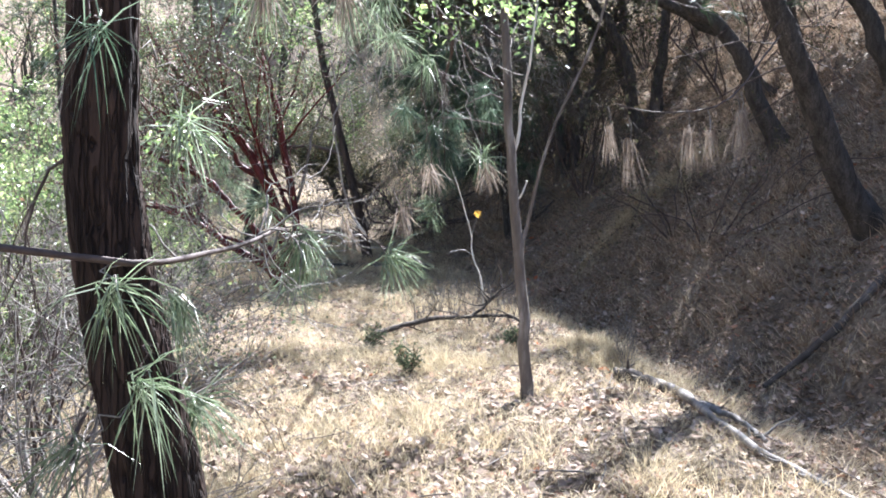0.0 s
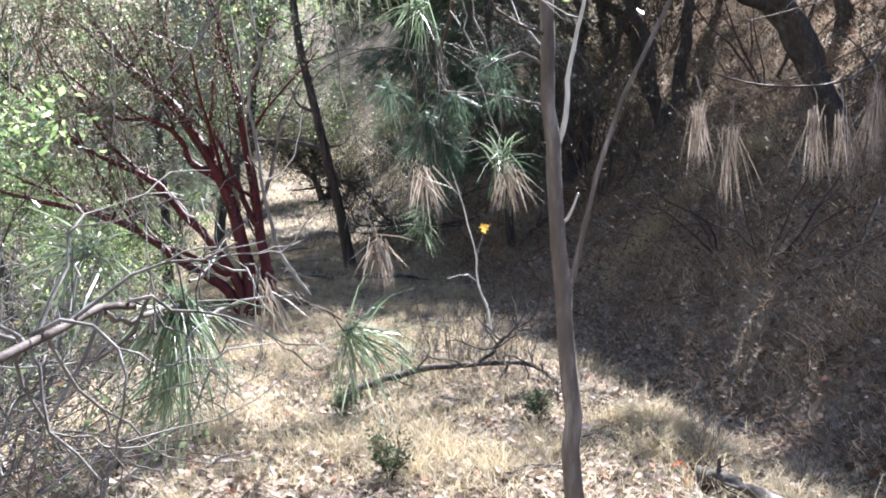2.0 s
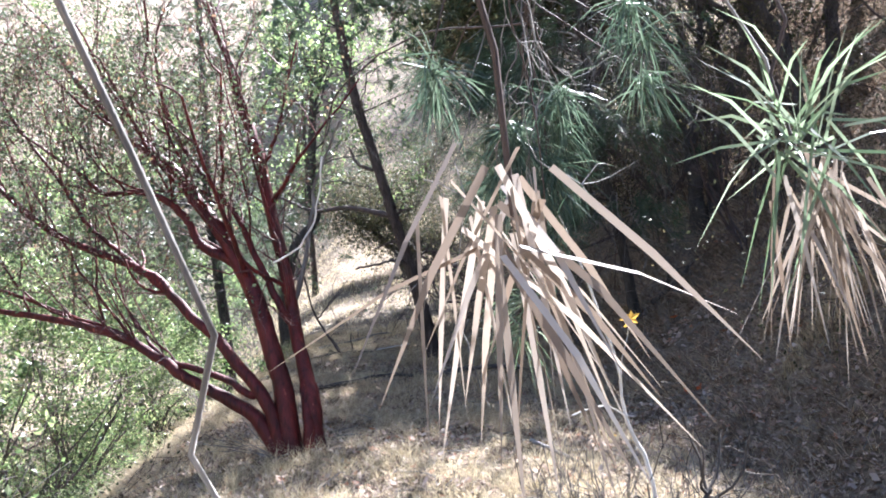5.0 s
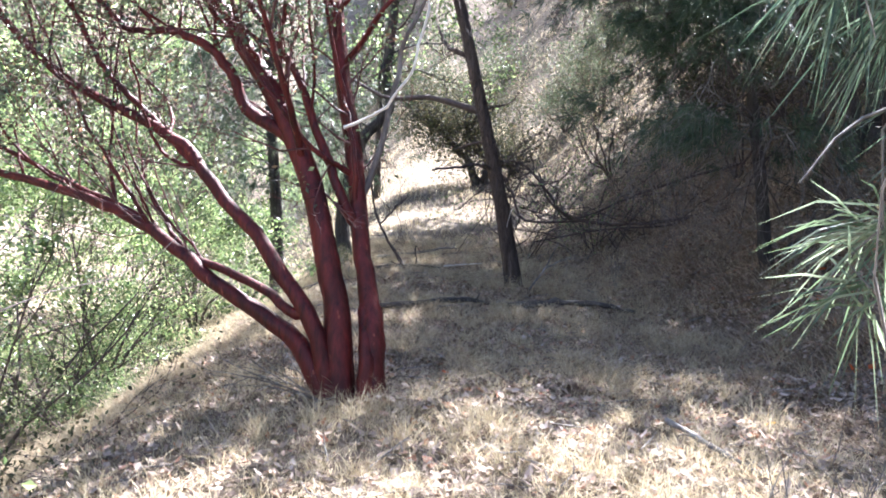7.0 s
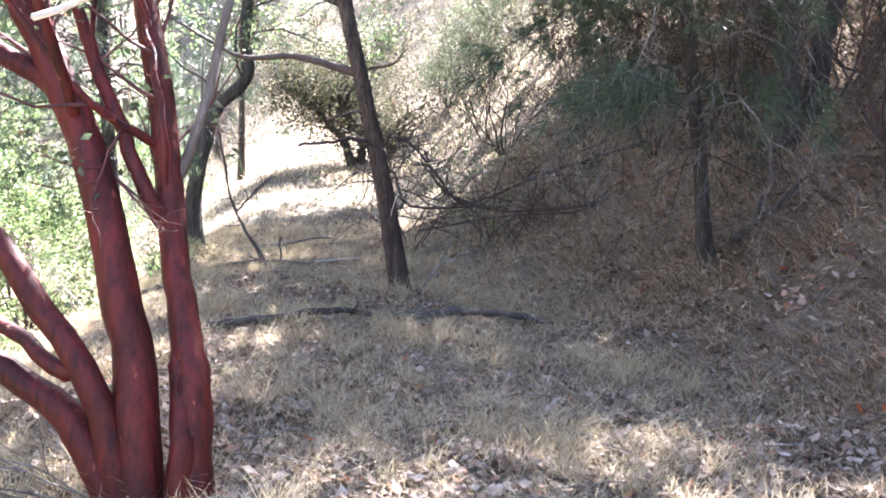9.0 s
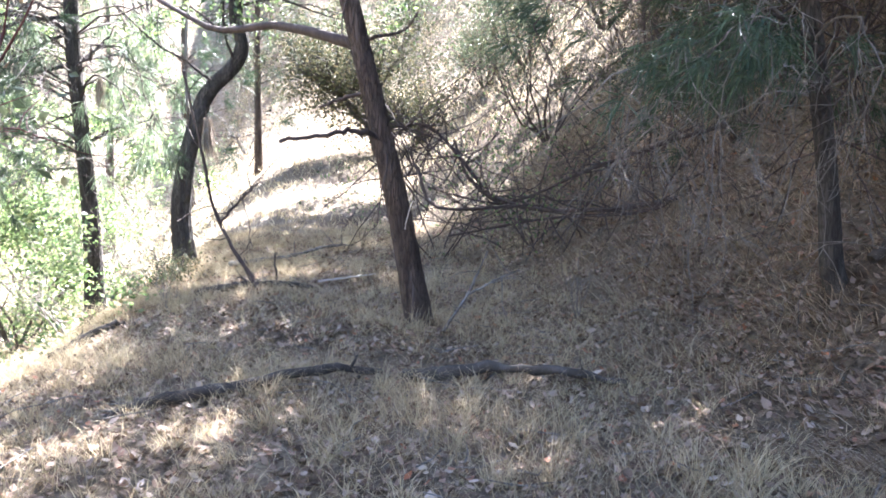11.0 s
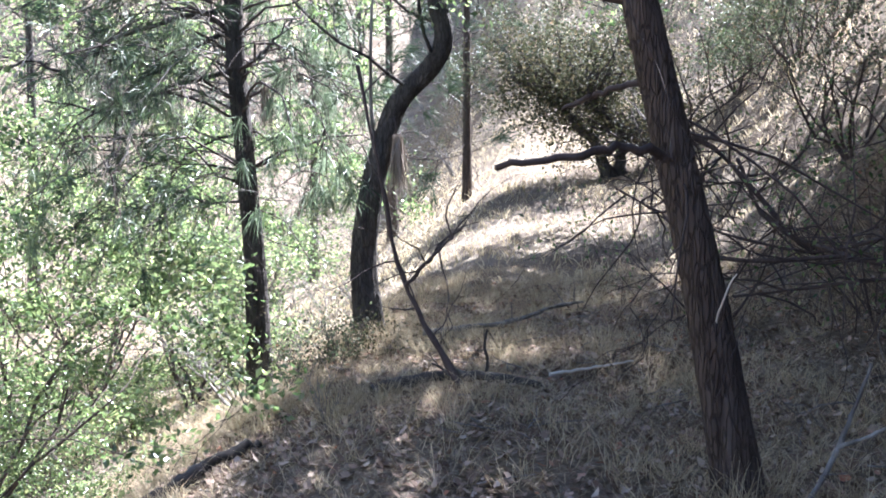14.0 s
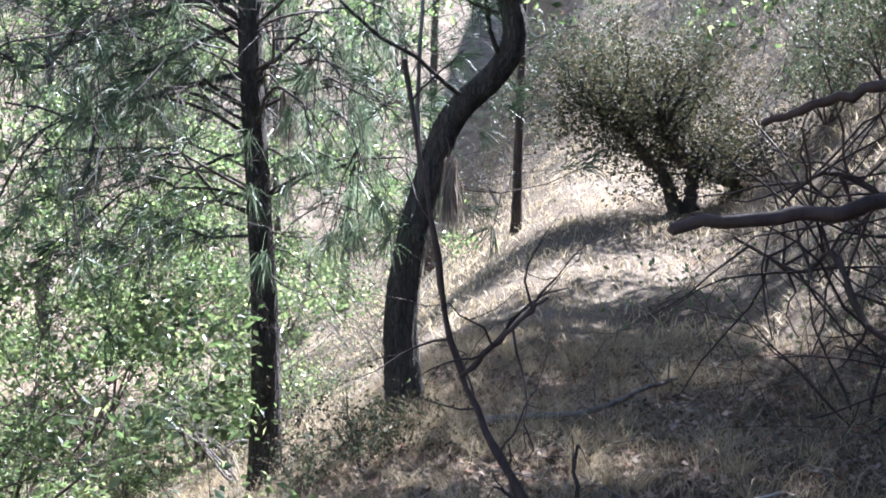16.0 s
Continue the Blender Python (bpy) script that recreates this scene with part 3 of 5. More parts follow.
# the red manzanita
def manzanita():
    rng = np.random.default_rng(21)
    at = (-1.17, 7.36, gz(-1.17, 7.36) - 0.05)
    t = thing("manzanita", at, "large multi-stemmed manzanita with smooth dark red bark", "tree")
    stems = (
        ([(-1.02, 7.35, -0.06), (-1.03, 7.46, 0.39), (-1.09, 7.57, 0.65), (-1.16, 7.68, 0.96), (-1.21, 7.79, 1.36), (-1.30, 7.91, 1.81), (-1.38, 8.02, 2.24), (-1.46, 8.13, 2.68), (-1.58, 8.24, 3.01), (-1.66, 8.35, 3.30)], 0.068, 0.042),
        ([(-1.22, 7.35, -0.06), (-1.26, 7.45, 0.42), (-1.35, 7.55, 0.80), (-1.46, 7.65, 1.20), (-1.60, 7.75, 1.56), (-1.77, 7.85, 1.89), (-1.99, 7.95, 2.20), (-2.19, 8.05, 2.49), (-2.48, 8.15, 2.74), (-2.74, 8.25, 2.94), (-2.97, 8.35, 3.23)], 0.088, 0.042),
        ([(-1.27, 7.33, -0.06), (-1.40, 7.40, 0.43), (-1.62, 7.47, 0.73), (-1.82, 7.54, 1.00), (-2.02, 7.62, 1.17), (-2.21, 7.69, 1.39), (-2.38, 7.76, 1.56), (-2.64, 7.83, 1.70), (-2.93, 7.90, 1.83), (-3.18, 7.97, 1.94), (-3.44, 8.04, 2.10), (-3.70, 8.12, 2.33), (-3.97, 8.19, 2.59), (-4.25, 8.26, 2.83), (-4.53, 8.33, 3.17)], 0.055, 0.016),
        ([(-1.27, 7.33, -0.06), (-1.53, 7.43, 0.34), (-1.83, 7.53, 0.52), (-2.11, 7.63, 0.66), (-2.43, 7.73, 0.89), (-2.73, 7.83, 1.05), (-3.07, 7.93, 1.17), (-3.48, 8.03, 1.27), (-3.90, 8.13, 1.35), (-4.28, 8.23, 1.44), (-4.73, 8.33, 1.55)], 0.062, 0.016),
        ([(-1.30, 7.33, 0.27), (-1.53, 7.42, 0.50), (-1.75, 7.52, 0.64), (-2.02, 7.62, 0.74), (-2.30, 7.71, 0.83), (-2.46, 7.80, 0.89), (-2.75, 7.90, 1.09), (-3.10, 8.00, 1.21), (-3.41, 8.09, 1.33), (-3.83, 8.19, 1.51), (-4.31, 8.28, 1.71)], 0.034, 0.014),
        ([(-1.69, 7.85, 1.52), (-1.96, 7.88, 1.81), (-2.10, 7.90, 2.06), (-2.28, 7.92, 2.24), (-2.51, 7.95, 2.33), (-2.83, 7.97, 2.35), (-3.10, 8.00, 2.59)], 0.045, 0.016),
        ([(-1.17, 7.62, 1.00), (-1.27, 7.68, 1.20), (-1.39, 7.73, 1.48), (-1.52, 7.79, 1.77), (-1.62, 7.84, 2.02), (-1.80, 7.90, 2.29), (-1.99, 7.96, 2.54), (-2.18, 8.01, 2.84), (-2.28, 8.07, 3.24)], 0.036, 0.014),
        ([(-2.29, 7.80, 1.43), (-2.65, 7.86, 1.77), (-2.98, 7.92, 2.07), (-3.19, 7.98, 2.42), (-3.44, 8.04, 2.78), (-3.70, 8.10, 3.15)], 0.024, 0.01),
    )
    tips = []
    carrier = {4: (2, 0.10), 5: (1, 0.42), 6: (0, 0.36), 7: (2, 0.34)}
    for i, (pts, r0, r1) in enumerate(stems):
        if i in carrier:
            k, f = carrier[i]
            root = spline(stems[k][0], 101)[int(100 * f)]
            pts = [tuple(root), *pts[1:]]
        twigs = Geo()
        g = Geo()
        n = 34
        P = spline(pts, n, 0.005, rng)
        u = np.linspace(0, 1, n)
        g.tube(P, 1.06 * (r0 + (r1 - r0) * u ** 0.9) * (1 + 0.22 * np.exp(-u * 14)), 12, 0.035, rng)
        part("stem", g.mesh("stem", M_RED), t)
        for k in range(12, n - 1, 3):
            d = unit(P[k + 1] - P[k - 1]) + 0.45 * rng.standard_normal(3) + [0, 0, 0.5]
            d = unit(d)
            ln = rng.uniform(0.7, 1.5)
            B = spline([P[k], P[k] + d * ln * 0.5 + 0.08 * rng.standard_normal(3), P[k] + (d + [0, 0, 0.3]) * ln], 12, 0.008, rng)
            rk = 0.42 * (r0 + (r1 - r0) * k / n)
            b = Geo()
            b.tube(B, np.linspace(rk, 0.35 * rk, 12), 7, 0.04, rng)
            part("branch", b.mesh("branch", M_RED), t)
            for j in range(3, 12, 2):
                grow(twigs, B[j], d + 0.7 * rng.standard_normal(3), rng.uniform(0.3, 0.6), 0.35 * rk, 2, rng, tips, 0.25, 0.3, 3, 4, 0.65, 0.55)
        for k in range(12, n, 3):
            d = unit(P[min(k + 1, n - 1)] - P[k - 1]) + 0.75 * rng.standard_normal(3) + [0, 0, 0.35]
            grow(twigs, P[k], d, rng.uniform(0.35, 0.75), max(0.006, 0.20 * (r0 + (r1 - r0) * k / n)), 2, rng, tips, 0.3, 0.3, 3, 5, 0.68, 0.55)
        grow(twigs, P[-1], P[-1] - P[-3], 0.9, r1, 3, rng, tips, 0.2, 0.25, 3, 6, 0.7, 0.5)
        part("twig_spray", twigs.mesh("twig_spray", M_REDTWIG), t, "fine reddish-brown twigs")
    limb(t, [(-1.19, 7.72, 1.2), (-1.14, 7.8, 1.35), (-1.06, 7.83, 1.6), (-1.01, 7.87, 1.85), (-0.97, 7.9, 2.08), (-0.94, 7.93, 2.29), (-0.82, 7.97, 2.57), (-0.68, 8.0, 2.86)], 0.026, 0.010, M_STEMBARK, "branch", n=20, seed=23, label="grey-barked branch")
    limb(t, [(-1.08, 7.33, -0.05), (-1.06, 7.36, 0.2), (-1.09, 7.5, 0.5), (-1.13, 7.66, 0.78)], 0.062, 0.04, M_RED, "stem", n=14, sides=12, seed=24)
    T = np.asarray(tips)
    T = T[(T[:, 2] > 1.25)]
    c = Geo()
    leaves(c, scatter(T, 1, 0.05, rng), 0.042, rng, 0.2, 0.55)
    part("crown", c.mesh("crown", M_MZLEAF, False), t, "small grey-green leaves")
    for _ in range(7):
        g = Geo()
        a = rng.uniform(2.5, 4.3)
        p = np.array([-1.2 + 0.22 * np.cos(a), 7.33 + 0.22 * np.sin(a), 0.02])
        grow(g, p, [np.cos(a) - 0.5, np.sin(a) - 0.4, 0.7], rng.uniform(0.3, 0.8), 0.005, 1, rng, [], 0.1, 0.15, 2, 4, 0.62, 0.4)
        part("dead_twig", g.mesh("dead_twig", M_DEAD), t, "thin dead twig at the foot")


manzanita()


# the pine by the start, whose boughs hang over the path
def start_pine():
    pts = [(-1.12, -3.3, 0.0), (-1.18, -3.3, 0.46), (-1.27, -3.3, 0.90), (-1.33, -3.3, 1.27), (-1.36, -3.3, 1.63), (-1.35, -3.3, 2.08), (-1.3, -3.3, 4.5), (-1.25, -3.2, 7.5)]
    t, P, rad, rng = pine("pine_tree", "ponderosa pine with dark furrowed bark and low dead branches", pts, 0.135, 0.05, 31, M_ROUGHBARK, whorl_from=0.45, whorls=6, reach=2.0, tufts=6, dead=5, dead_from=0.12, furrow=0.13)
    limb(t, [(-1.61, -3.52, 1.3), (-1.42, -3.48, 1.27), (-1.2, -3.46, 1.25), (-1.1, -3.0, 1.24), (-0.98, -2.4, 1.25), (-0.90, -1.9, 1.29), (-0.84, -1.72, 1.28)], 0.012, 0.009, M_TWIG, seed=1, label="bare grey low limb")
    limb(t, [(-0.88, -1.85, 1.28), (-0.86, -1.7, 1.24), (-0.78, -1.5, 1.25), (-0.72, -1.35, 1.2), (-0.62, -1.2, 1.23), (-0.49, -1.05, 1.225), (-0.43, -1.0, 1.22)], 0.008, 0.005, M_DEAD, n=24, jitter=0.004, seed=4, label="bare forked limb end")
    limb(t, [(-0.43, -1.0, 1.22), (-0.50, -1.0, 1.32), (-0.56, -1.0, 1.48), (-0.59, -1.0, 1.68), (-0.62, -1.0, 1.88), (-0.59, -1.0, 1.97), (-0.63, -1.0, 2.2)], 0.007, 0.004, M_DEAD, n=24, jitter=0.004, seed=5, label="bare forked limb end")
    limb(t, [(-0.62, -1.2, 1.23), (-0.66, -1.12, 1.12), (-0.72, -1.1, 1.02)], 0.005, 0.002, M_DEAD, seed=6, label="bare grey twig")
    limb(t, [(0.5, 3.5, 2.6), (0.0, 4.3, 2.75), (-0.45, 4.95, 2.6), (-0.60, 5.2, 2.25)], 0.006, 0.004, M_TWIG, n=16, seed=7, label="thin brown twig")
    limb(t, [(-0.60, 5.2, 2.25), (-0.62, 5.2, 2.1), (-0.65, 5.2, 1.96), (-0.68, 5.2, 1.83), (-0.76, 5.2, 1.73), (-0.83, 5.2, 1.66), (-0.94, 5.2, 1.62)], 0.005, 0.006, M_PALE, n=18, seed=8, label="bleached hanging twig")
    limb(t, [(-1.35, -3.2, 2.9), (-0.9, -2.0, 3.0), (-0.3, -0.6, 2.85), (0.25, 0.9, 2.75), (0.45, 2.4, 2.7), (0.5, 3.5, 2.6)], 0.035, 0.010, M_TWIG, n=20, seed=2)
    hang = (
        ((-0.80, -1.75, 1.22), (-0.77, -1.45, 1.26), M_NEEDLE, 150, 0.33, (-0.1, -0.1, -0.8), "long bright green needles"),
        ((-0.72, -1.65, 1.35), (-0.55, -1.35, 1.30), M_DRYNEEDLE, 22, 0.20, (0.3, 0, -0.7), "dry needles"),
        ((-0.47, -1.25, 1.26), (-0.30, -1.10, 1.12), M_NEEDLE, 90, 0.29, (0.5, 0.1, -0.6), "long bright green needles"),
        ((-0.50, -0.3, 2.85), (-0.16, -0.05, 1.34), M_DRYNEEDLE, 50, 0.20, (0.1, 0.0, -0.9), "dead pinkish-brown needles"),
        ((-0.2, -0.3, 2.83), (0.02, -0.11, 1.64), M_DRYNEEDLE, 40, 0.20, (0.1, 0.0, -0.9), "dead pinkish-brown needles"),
        ((-1.25, -3.4, 1.25), (-1.27, -3.58, 1.18), M_NEEDLE, 50, 0.26, (0.2, -0.1, -0.5), "long green needles"),
        ((-1.2, -3.35, 1.0), (-1.19, -3.58, 0.90), M_NEEDLE, 46, 0.26, (0.3, -0.1, -0.5), "long green needles"),
        ((-1.2, -3.35, 0.8), (-1.39, -3.6, 0.72), M_NEEDLE, 46, 0.26, (-0.3, -0.1, -0.6), "long green needles"),
        ((-1.3, -3.35, 2.1), (-1.31, -3.58, 1.95), M_SHADENEEDLE, 40, 0.26, (-0.2, -0.1, -0.6), "long green needles"),
        ((-0.75, -1.5, 1.24), (-0.80, -1.35, 1.05), M_NEEDLE, 90, 0.26, (-0.3, 0, -0.8), "long bright green needles"),
        ((0.28, 0.9, 2.75), (0.44, 0.40, 1.72), M_NEEDLE, 55, 0.20, (0, 0, 0.1), "green needles"),
        ((0.30, 0.9, 2.75), (0.48, 0.42, 1.66), M_DRYNEEDLE, 54, 0.22, (0.05, 0, -1.0), "dead brown needles"),
        ((0.10, 0.6, 2.8), (0.02, 0.10, 2.36), M_NEEDLE, 60, 0.25, (-0.2, 0, -0.7), "green needles"),
        ((0.48, 3.0, 2.65), (0.38, 3.28, 2.12), M_SHADENEEDLE, 90, 0.26, (0.1, 0, -0.7), "long green needles"),
        ((0.48, 3.3, 2.62), (0.60, 3.45, 1.98), M_SHADENEEDLE, 70, 0.24, (-0.1, 0, -0.6), "long green needles"),
        ((0.50, 3.4, 2.6), (0.62, 3.42, 2.12), M_SHADENEEDLE, 80, 0.24, (0.1, 0, -0.8), "long green needles"),
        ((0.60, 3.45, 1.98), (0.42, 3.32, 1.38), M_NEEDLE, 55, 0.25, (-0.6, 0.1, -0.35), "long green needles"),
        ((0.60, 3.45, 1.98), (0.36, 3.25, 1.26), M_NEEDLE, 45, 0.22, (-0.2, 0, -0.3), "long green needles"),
        ((0.48, 3.2, 2.62), (0.41, 3.3, 2.05), M_SHADENEEDLE, 120, 0.30, (-0.1, 0, -0.8), "long green needles"),
        ((0.50, 3.3, 2.6), (0.46, 3.32, 1.88), M_SHADENEEDLE, 130, 0.32, (0.0, 0, -0.8), "long green needles"),
        ((0.52, 3.35, 2.6), (0.55, 3.3, 1.95), M_SHADENEEDLE, 110, 0.30, (0.1, 0, -0.8), "long green needles"),
        ((0.45, 3.1, 2.62), (0.30, 3.3, 1.90), M_SHADENEEDLE, 70, 0.26, (-0.3, 0, -0.6), "long green needles"),
        ((-0.9, -2.0, 2.98), (-0.93, -2.0, 2.45), M_DRYNEEDLE, 60, 0.28, (0, 0, -1.0), "dead brown needles"),
        ((-0.7, -1.6, 2.95), (-0.57, -1.6, 2.50), M_DRYNEEDLE, 50, 0.28, (0.1, 0, -1.0), "dead brown needles"),
        ((-1.25, -2.9, 1.20), (-1.22, -2.75, 1.05), M_NEEDLE, 90, 0.26, (0.1, -0.2, -0.7), "long green needles"),
        ((-1.3, -3.2, 2.0), (-1.15, -3.0, 1.72), M_NEEDLE, 70, 0.25, (0.2, -0.2, -0.6), "long green needles"),
        ((-1.2, -3.3, 0.75), (-1.10, -3.15, 0.75), M_NEEDLE, 90, 0.26, (0.2, -0.2, -0.5), "long green needles"),
        ((-0.95, -2.1, 1.18), (-0.95, -1.7, 1.42), M_NEEDLE, 60, 0.24, (-0.3, 0.2, -0.2), "green needles"),
    )
    for i, (a, b, mat, count, ln, d, lab) in enumerate(hang):
        a, b = np.array(a), np.array(b)
        m = (a + b) / 2 + [0.05 * math.sin(i * 2.1), 0.05 * math.cos(i), 0.03]
        limb(t, [a, m, b], 0.004, 0.0025, M_DEAD if i % 2 else M_TWIG, "twig", 14, 4, 0.016, 40 + i)
        tuft(t, b, d, 70 + i, count, ln, 0.36 if mat is M_DRYNEEDLE else 0.5, mat, 0.0028 if mat is M_DRYNEEDLE else 0.0023, 0.15 if mat is M_DRYNEEDLE else 0.3, lab)
    r2 = np.random.default_rng(5)
    for k in range(6):
        u = r2.uniform(0, 1)
        g = Geo()
        grow(g, np.array([-0.80 + 0.5 * u, -1.75 + 0.6 * u, 1.22 + 0.1 * u]), r2.standard_normal(3), r2.uniform(0.1, 0.3), 0.0035, 1, r2, [], 0, 0.5, 2, 3)
        part("twig", g.mesh("twig", M_DEAD), t, "bare grey twig")
    for k in range(14):
        u = r2.uniform(0, 1)
        p = np.array([-1.33 + 0.6 * u, -3.2 + 1.7 * u, 1.2 + 0.12 * u])
        g = Geo()
        grow(g, p, [r2.uniform(-1.2, 0.6), r2.uniform(-0.2, 0.8), r2.uniform(-0.9, 0.6)], r2.uniform(0.2, 0.6), 0.005, 2, r2, [], -0.1, 0.5, 2, 4, 0.6, 0.7)
        part("twig", g.mesh("twig", M_DEAD), t, "bare grey twig")
    for k in range(34):
        u = r2.uniform(0, 1)
        p = np.array([-0.9 + 1.4 * u, -2.0 + 5.2 * u, 2.95 - 0.3 * u])
        g = Geo()
        grow(g, p, [r2.uniform(-0.6, 0.6), r2.uniform(-0.3, 0.5), -1], r2.uniform(0.4, 1.0), 0.0045, 2, r2, [], -0.5, 0.5, 2, 3, 0.6, 0.6)
        if -0.6 < p[1] < 2.4:
            continue
        part("hanging_twig", g.mesh("hanging_twig", M_DEAD), t, "thin bare hanging twig")
    for k in range(34):
        u = r2.uniform(0, 1)
        p = np.array([-1.2 + 1.7 * u, -2.6 + 6.0 * u, 2.85 - 0.3 * u]) + 0.4 * r2.standard_normal(3) * [1, 1, 0] - [0, 0, abs(0.3 * r2.standard_normal())]
        if -0.4 < p[1] < 2.4 and (p[0] < 0.35 or k % 5 == 0):
            continue
        limb(t, [(-1.2 + 1.7 * u, -2.6 + 6.0 * u, 2.95 - 0.3 * u), p], 0.004, 0.003, M_TWIG, "twig", 6, 4, 0.01, 960 + k)
        tuft(t, p, (0.2 * r2.standard_normal(), 0.2, -0.6), 900 + k, 60, 0.26, 0.55, M_SHADENEEDLE if p[1] > 2.0 else M_NEEDLE if k % 5 else M_DRYNEEDLE)


start_pine()


# the young straight stem beside the path
def young_tree():
    at = (0.68, -0.2, gz(0.68, -0.2) - 0.05)
    t = thing("young_tree", at, "slender young tree with smooth grey-brown bark", "tree")
    me, P, rad = trunk_mesh([at, (0.64, -0.2, 0.75), (0.60, -0.2, 1.10), (0.56, -0.2, 1.60), (0.52, -0.2, 2.2), (0.48, -0.2, 3.0), (0.5, -0.1, 4.2)], 0.040, 0.018, M_STEMBARK, 30, 10, 0.25, 0.004, np.random.default_rng(3))
    part("trunk", me, t)
    limb(t, [(0.625, -0.19, 1.0), (0.67, -0.1, 1.2), (0.74, -0.1, 1.51), (0.86, -0.1, 1.93), (1.09, -0.1, 2.43), (1.3, -0.05, 3.1)], 0.014, 0.008, M_STEMBARK, seed=8)
    limb(t, [(0.555, -0.2, 1.72), (0.60, -0.21, 1.86), (0.61, -0.2, 2.05), (0.66, -0.2, 2.3), (0.72, -0.2, 2.8)], 0.014, 0.006, M_PALE, seed=9, label="bleached pale branch")
    limb(t, [(0.58, -0.2, 1.42), (0.62, -0.22, 1.46), (0.65, -0.22, 1.55)], 0.008, 0.005, M_PALE, "broken_stub", 6, 6, 0.002, 4, "broken pale stub")
    limb(t, [(0.53, -0.2, 2.05), (0.42, -0.2, 2.12), (0.25, -0.25, 2.05)], 0.008, 0.004, M_STEMBARK, seed=10)
    limb(t, [(0.54, -0.2, 1.9), (0.35, -0.15, 1.95), (0.1, -0.1, 1.97)], 0.005, 0.003, M_STEMBARK, seed=11)
    tips = []
    rng = np.random.default_rng(12)
    for k in range(14, 30, 1):
        g = Geo()
        a = rng.uniform(0, 6.28)
        grow(g, P[k], [np.cos(a), np.sin(a), 0.5], rng.uniform(0.4, 0.9), 0.007, 2, rng, tips, 0.1, 0.3, 2, 4)
        part("twig", g.mesh("twig", M_TWIG), t)
    c = Geo()
    T = np.asarray(tips)
    T = T[T[:, 2] > 2.5]
    leaves(c, scatter(T, 3, 0.08, rng), 0.06, rng)
    part("crown", c.mesh("crown", M_LEAF, False), t, "green leaves")


young_tree()

# the pines along the ridge and on the bank
tB, PB, RB, rngB = pine("pine_tree", "leaning young pine with brown scaly bark and a long side limb",
    [(0.12, 13.4, 0.0), (-0.07, 13.4, 0.89), (-0.26, 13.4, 1.70), (-0.46, 13.4, 2.5), (-0.66, 13.4, 3.3), (-0.85, 13.4, 4.1), (-1.1, 13.5, 6.0), (-1.2, 13.6, 8.5)], 0.092, 0.042, 41, whorl_from=0.45, whorls=8, reach=2.6, tufts=7, dead=9, dead_from=0.1, crown=[((-0.9, 13.6, 6.4), (2.2, 2.2, 1.4), 10), ((0.3, 14.2, 6.2), (1.3, 1.6, 0.9), 26)], furrow=0.10)
limb(tB, [(-0.42, 13.4, 2.2), (-0.75, 13.6, 2.3), (-1.13, 14.0, 2.4), (-1.59, 14.4, 2.39), (-1.99, 14.8, 2.55), (-2.6, 15.2, 2.9)], 0.046, 0.016, M_TWIG, seed=20, label="long crooked side limb")
limb(tB, [(-0.40, 13.4, 2.2), (-0.26, 13.35, 2.25), (-0.06, 13.4, 2.31), (0.06, 13.4, 2.45)], 0.018, 0.008, M_PINEBARK, seed=21)
limb(tB, [(-0.23, 13.35, 1.50), (-0.43, 13.2, 1.54), (-0.69, 13.1, 1.49), (-0.96, 13.1, 1.46)], 0.022, 0.014, M_TWIG, n=22, jitter=0.008, seed=22, label="broken dead limb stub")
limb(tB, [(-0.29, 13.4, 1.84), (-0.47, 13.5, 1.81), (-0.59, 13.6, 1.77), (-0.72, 13.7, 1.72)], 0.018, 0.010, M_TWIG, n=18, jitter=0.006, seed=25, label="dead limb stub")
limb(tB, [(-0.03, 13.35, 0.75), (0.0, 13.2, 0.95), (0.03, 13.15, 1.02)], 0.006, 0.003, M_PALE, "splinter", 6, 5, 0.003, 23)
limb(tB, [(-0.55, 13.4, 2.85), (-0.85, 13.6, 3.0), (-1.0, 13.9, 3.3)], 0.035, 0.015, M_PINEBARK, seed=24)
tC, PC, RC, rngC = pine("pine_tree", "slim grey pine at the bank's foot with bare hanging twigs",
    [(2.82, 12.0, 0.0), (2.76, 12.0, 0.7), (2.68, 12.0, 1.38), (2.45, 12.0, 2.86), (2.3, 12.0, 4.5), (2.2, 12.0, 7.5)], 0.066, 0.035, 42, M_OAKBARK, whorl_from=0.40, whorls=9, reach=2.0, tufts=7, dead=44, dead_from=0.10, crown=[((1.1, 12.2, 6.2), (1.1, 1.5, 1.0), 34)], furrow=0.08)
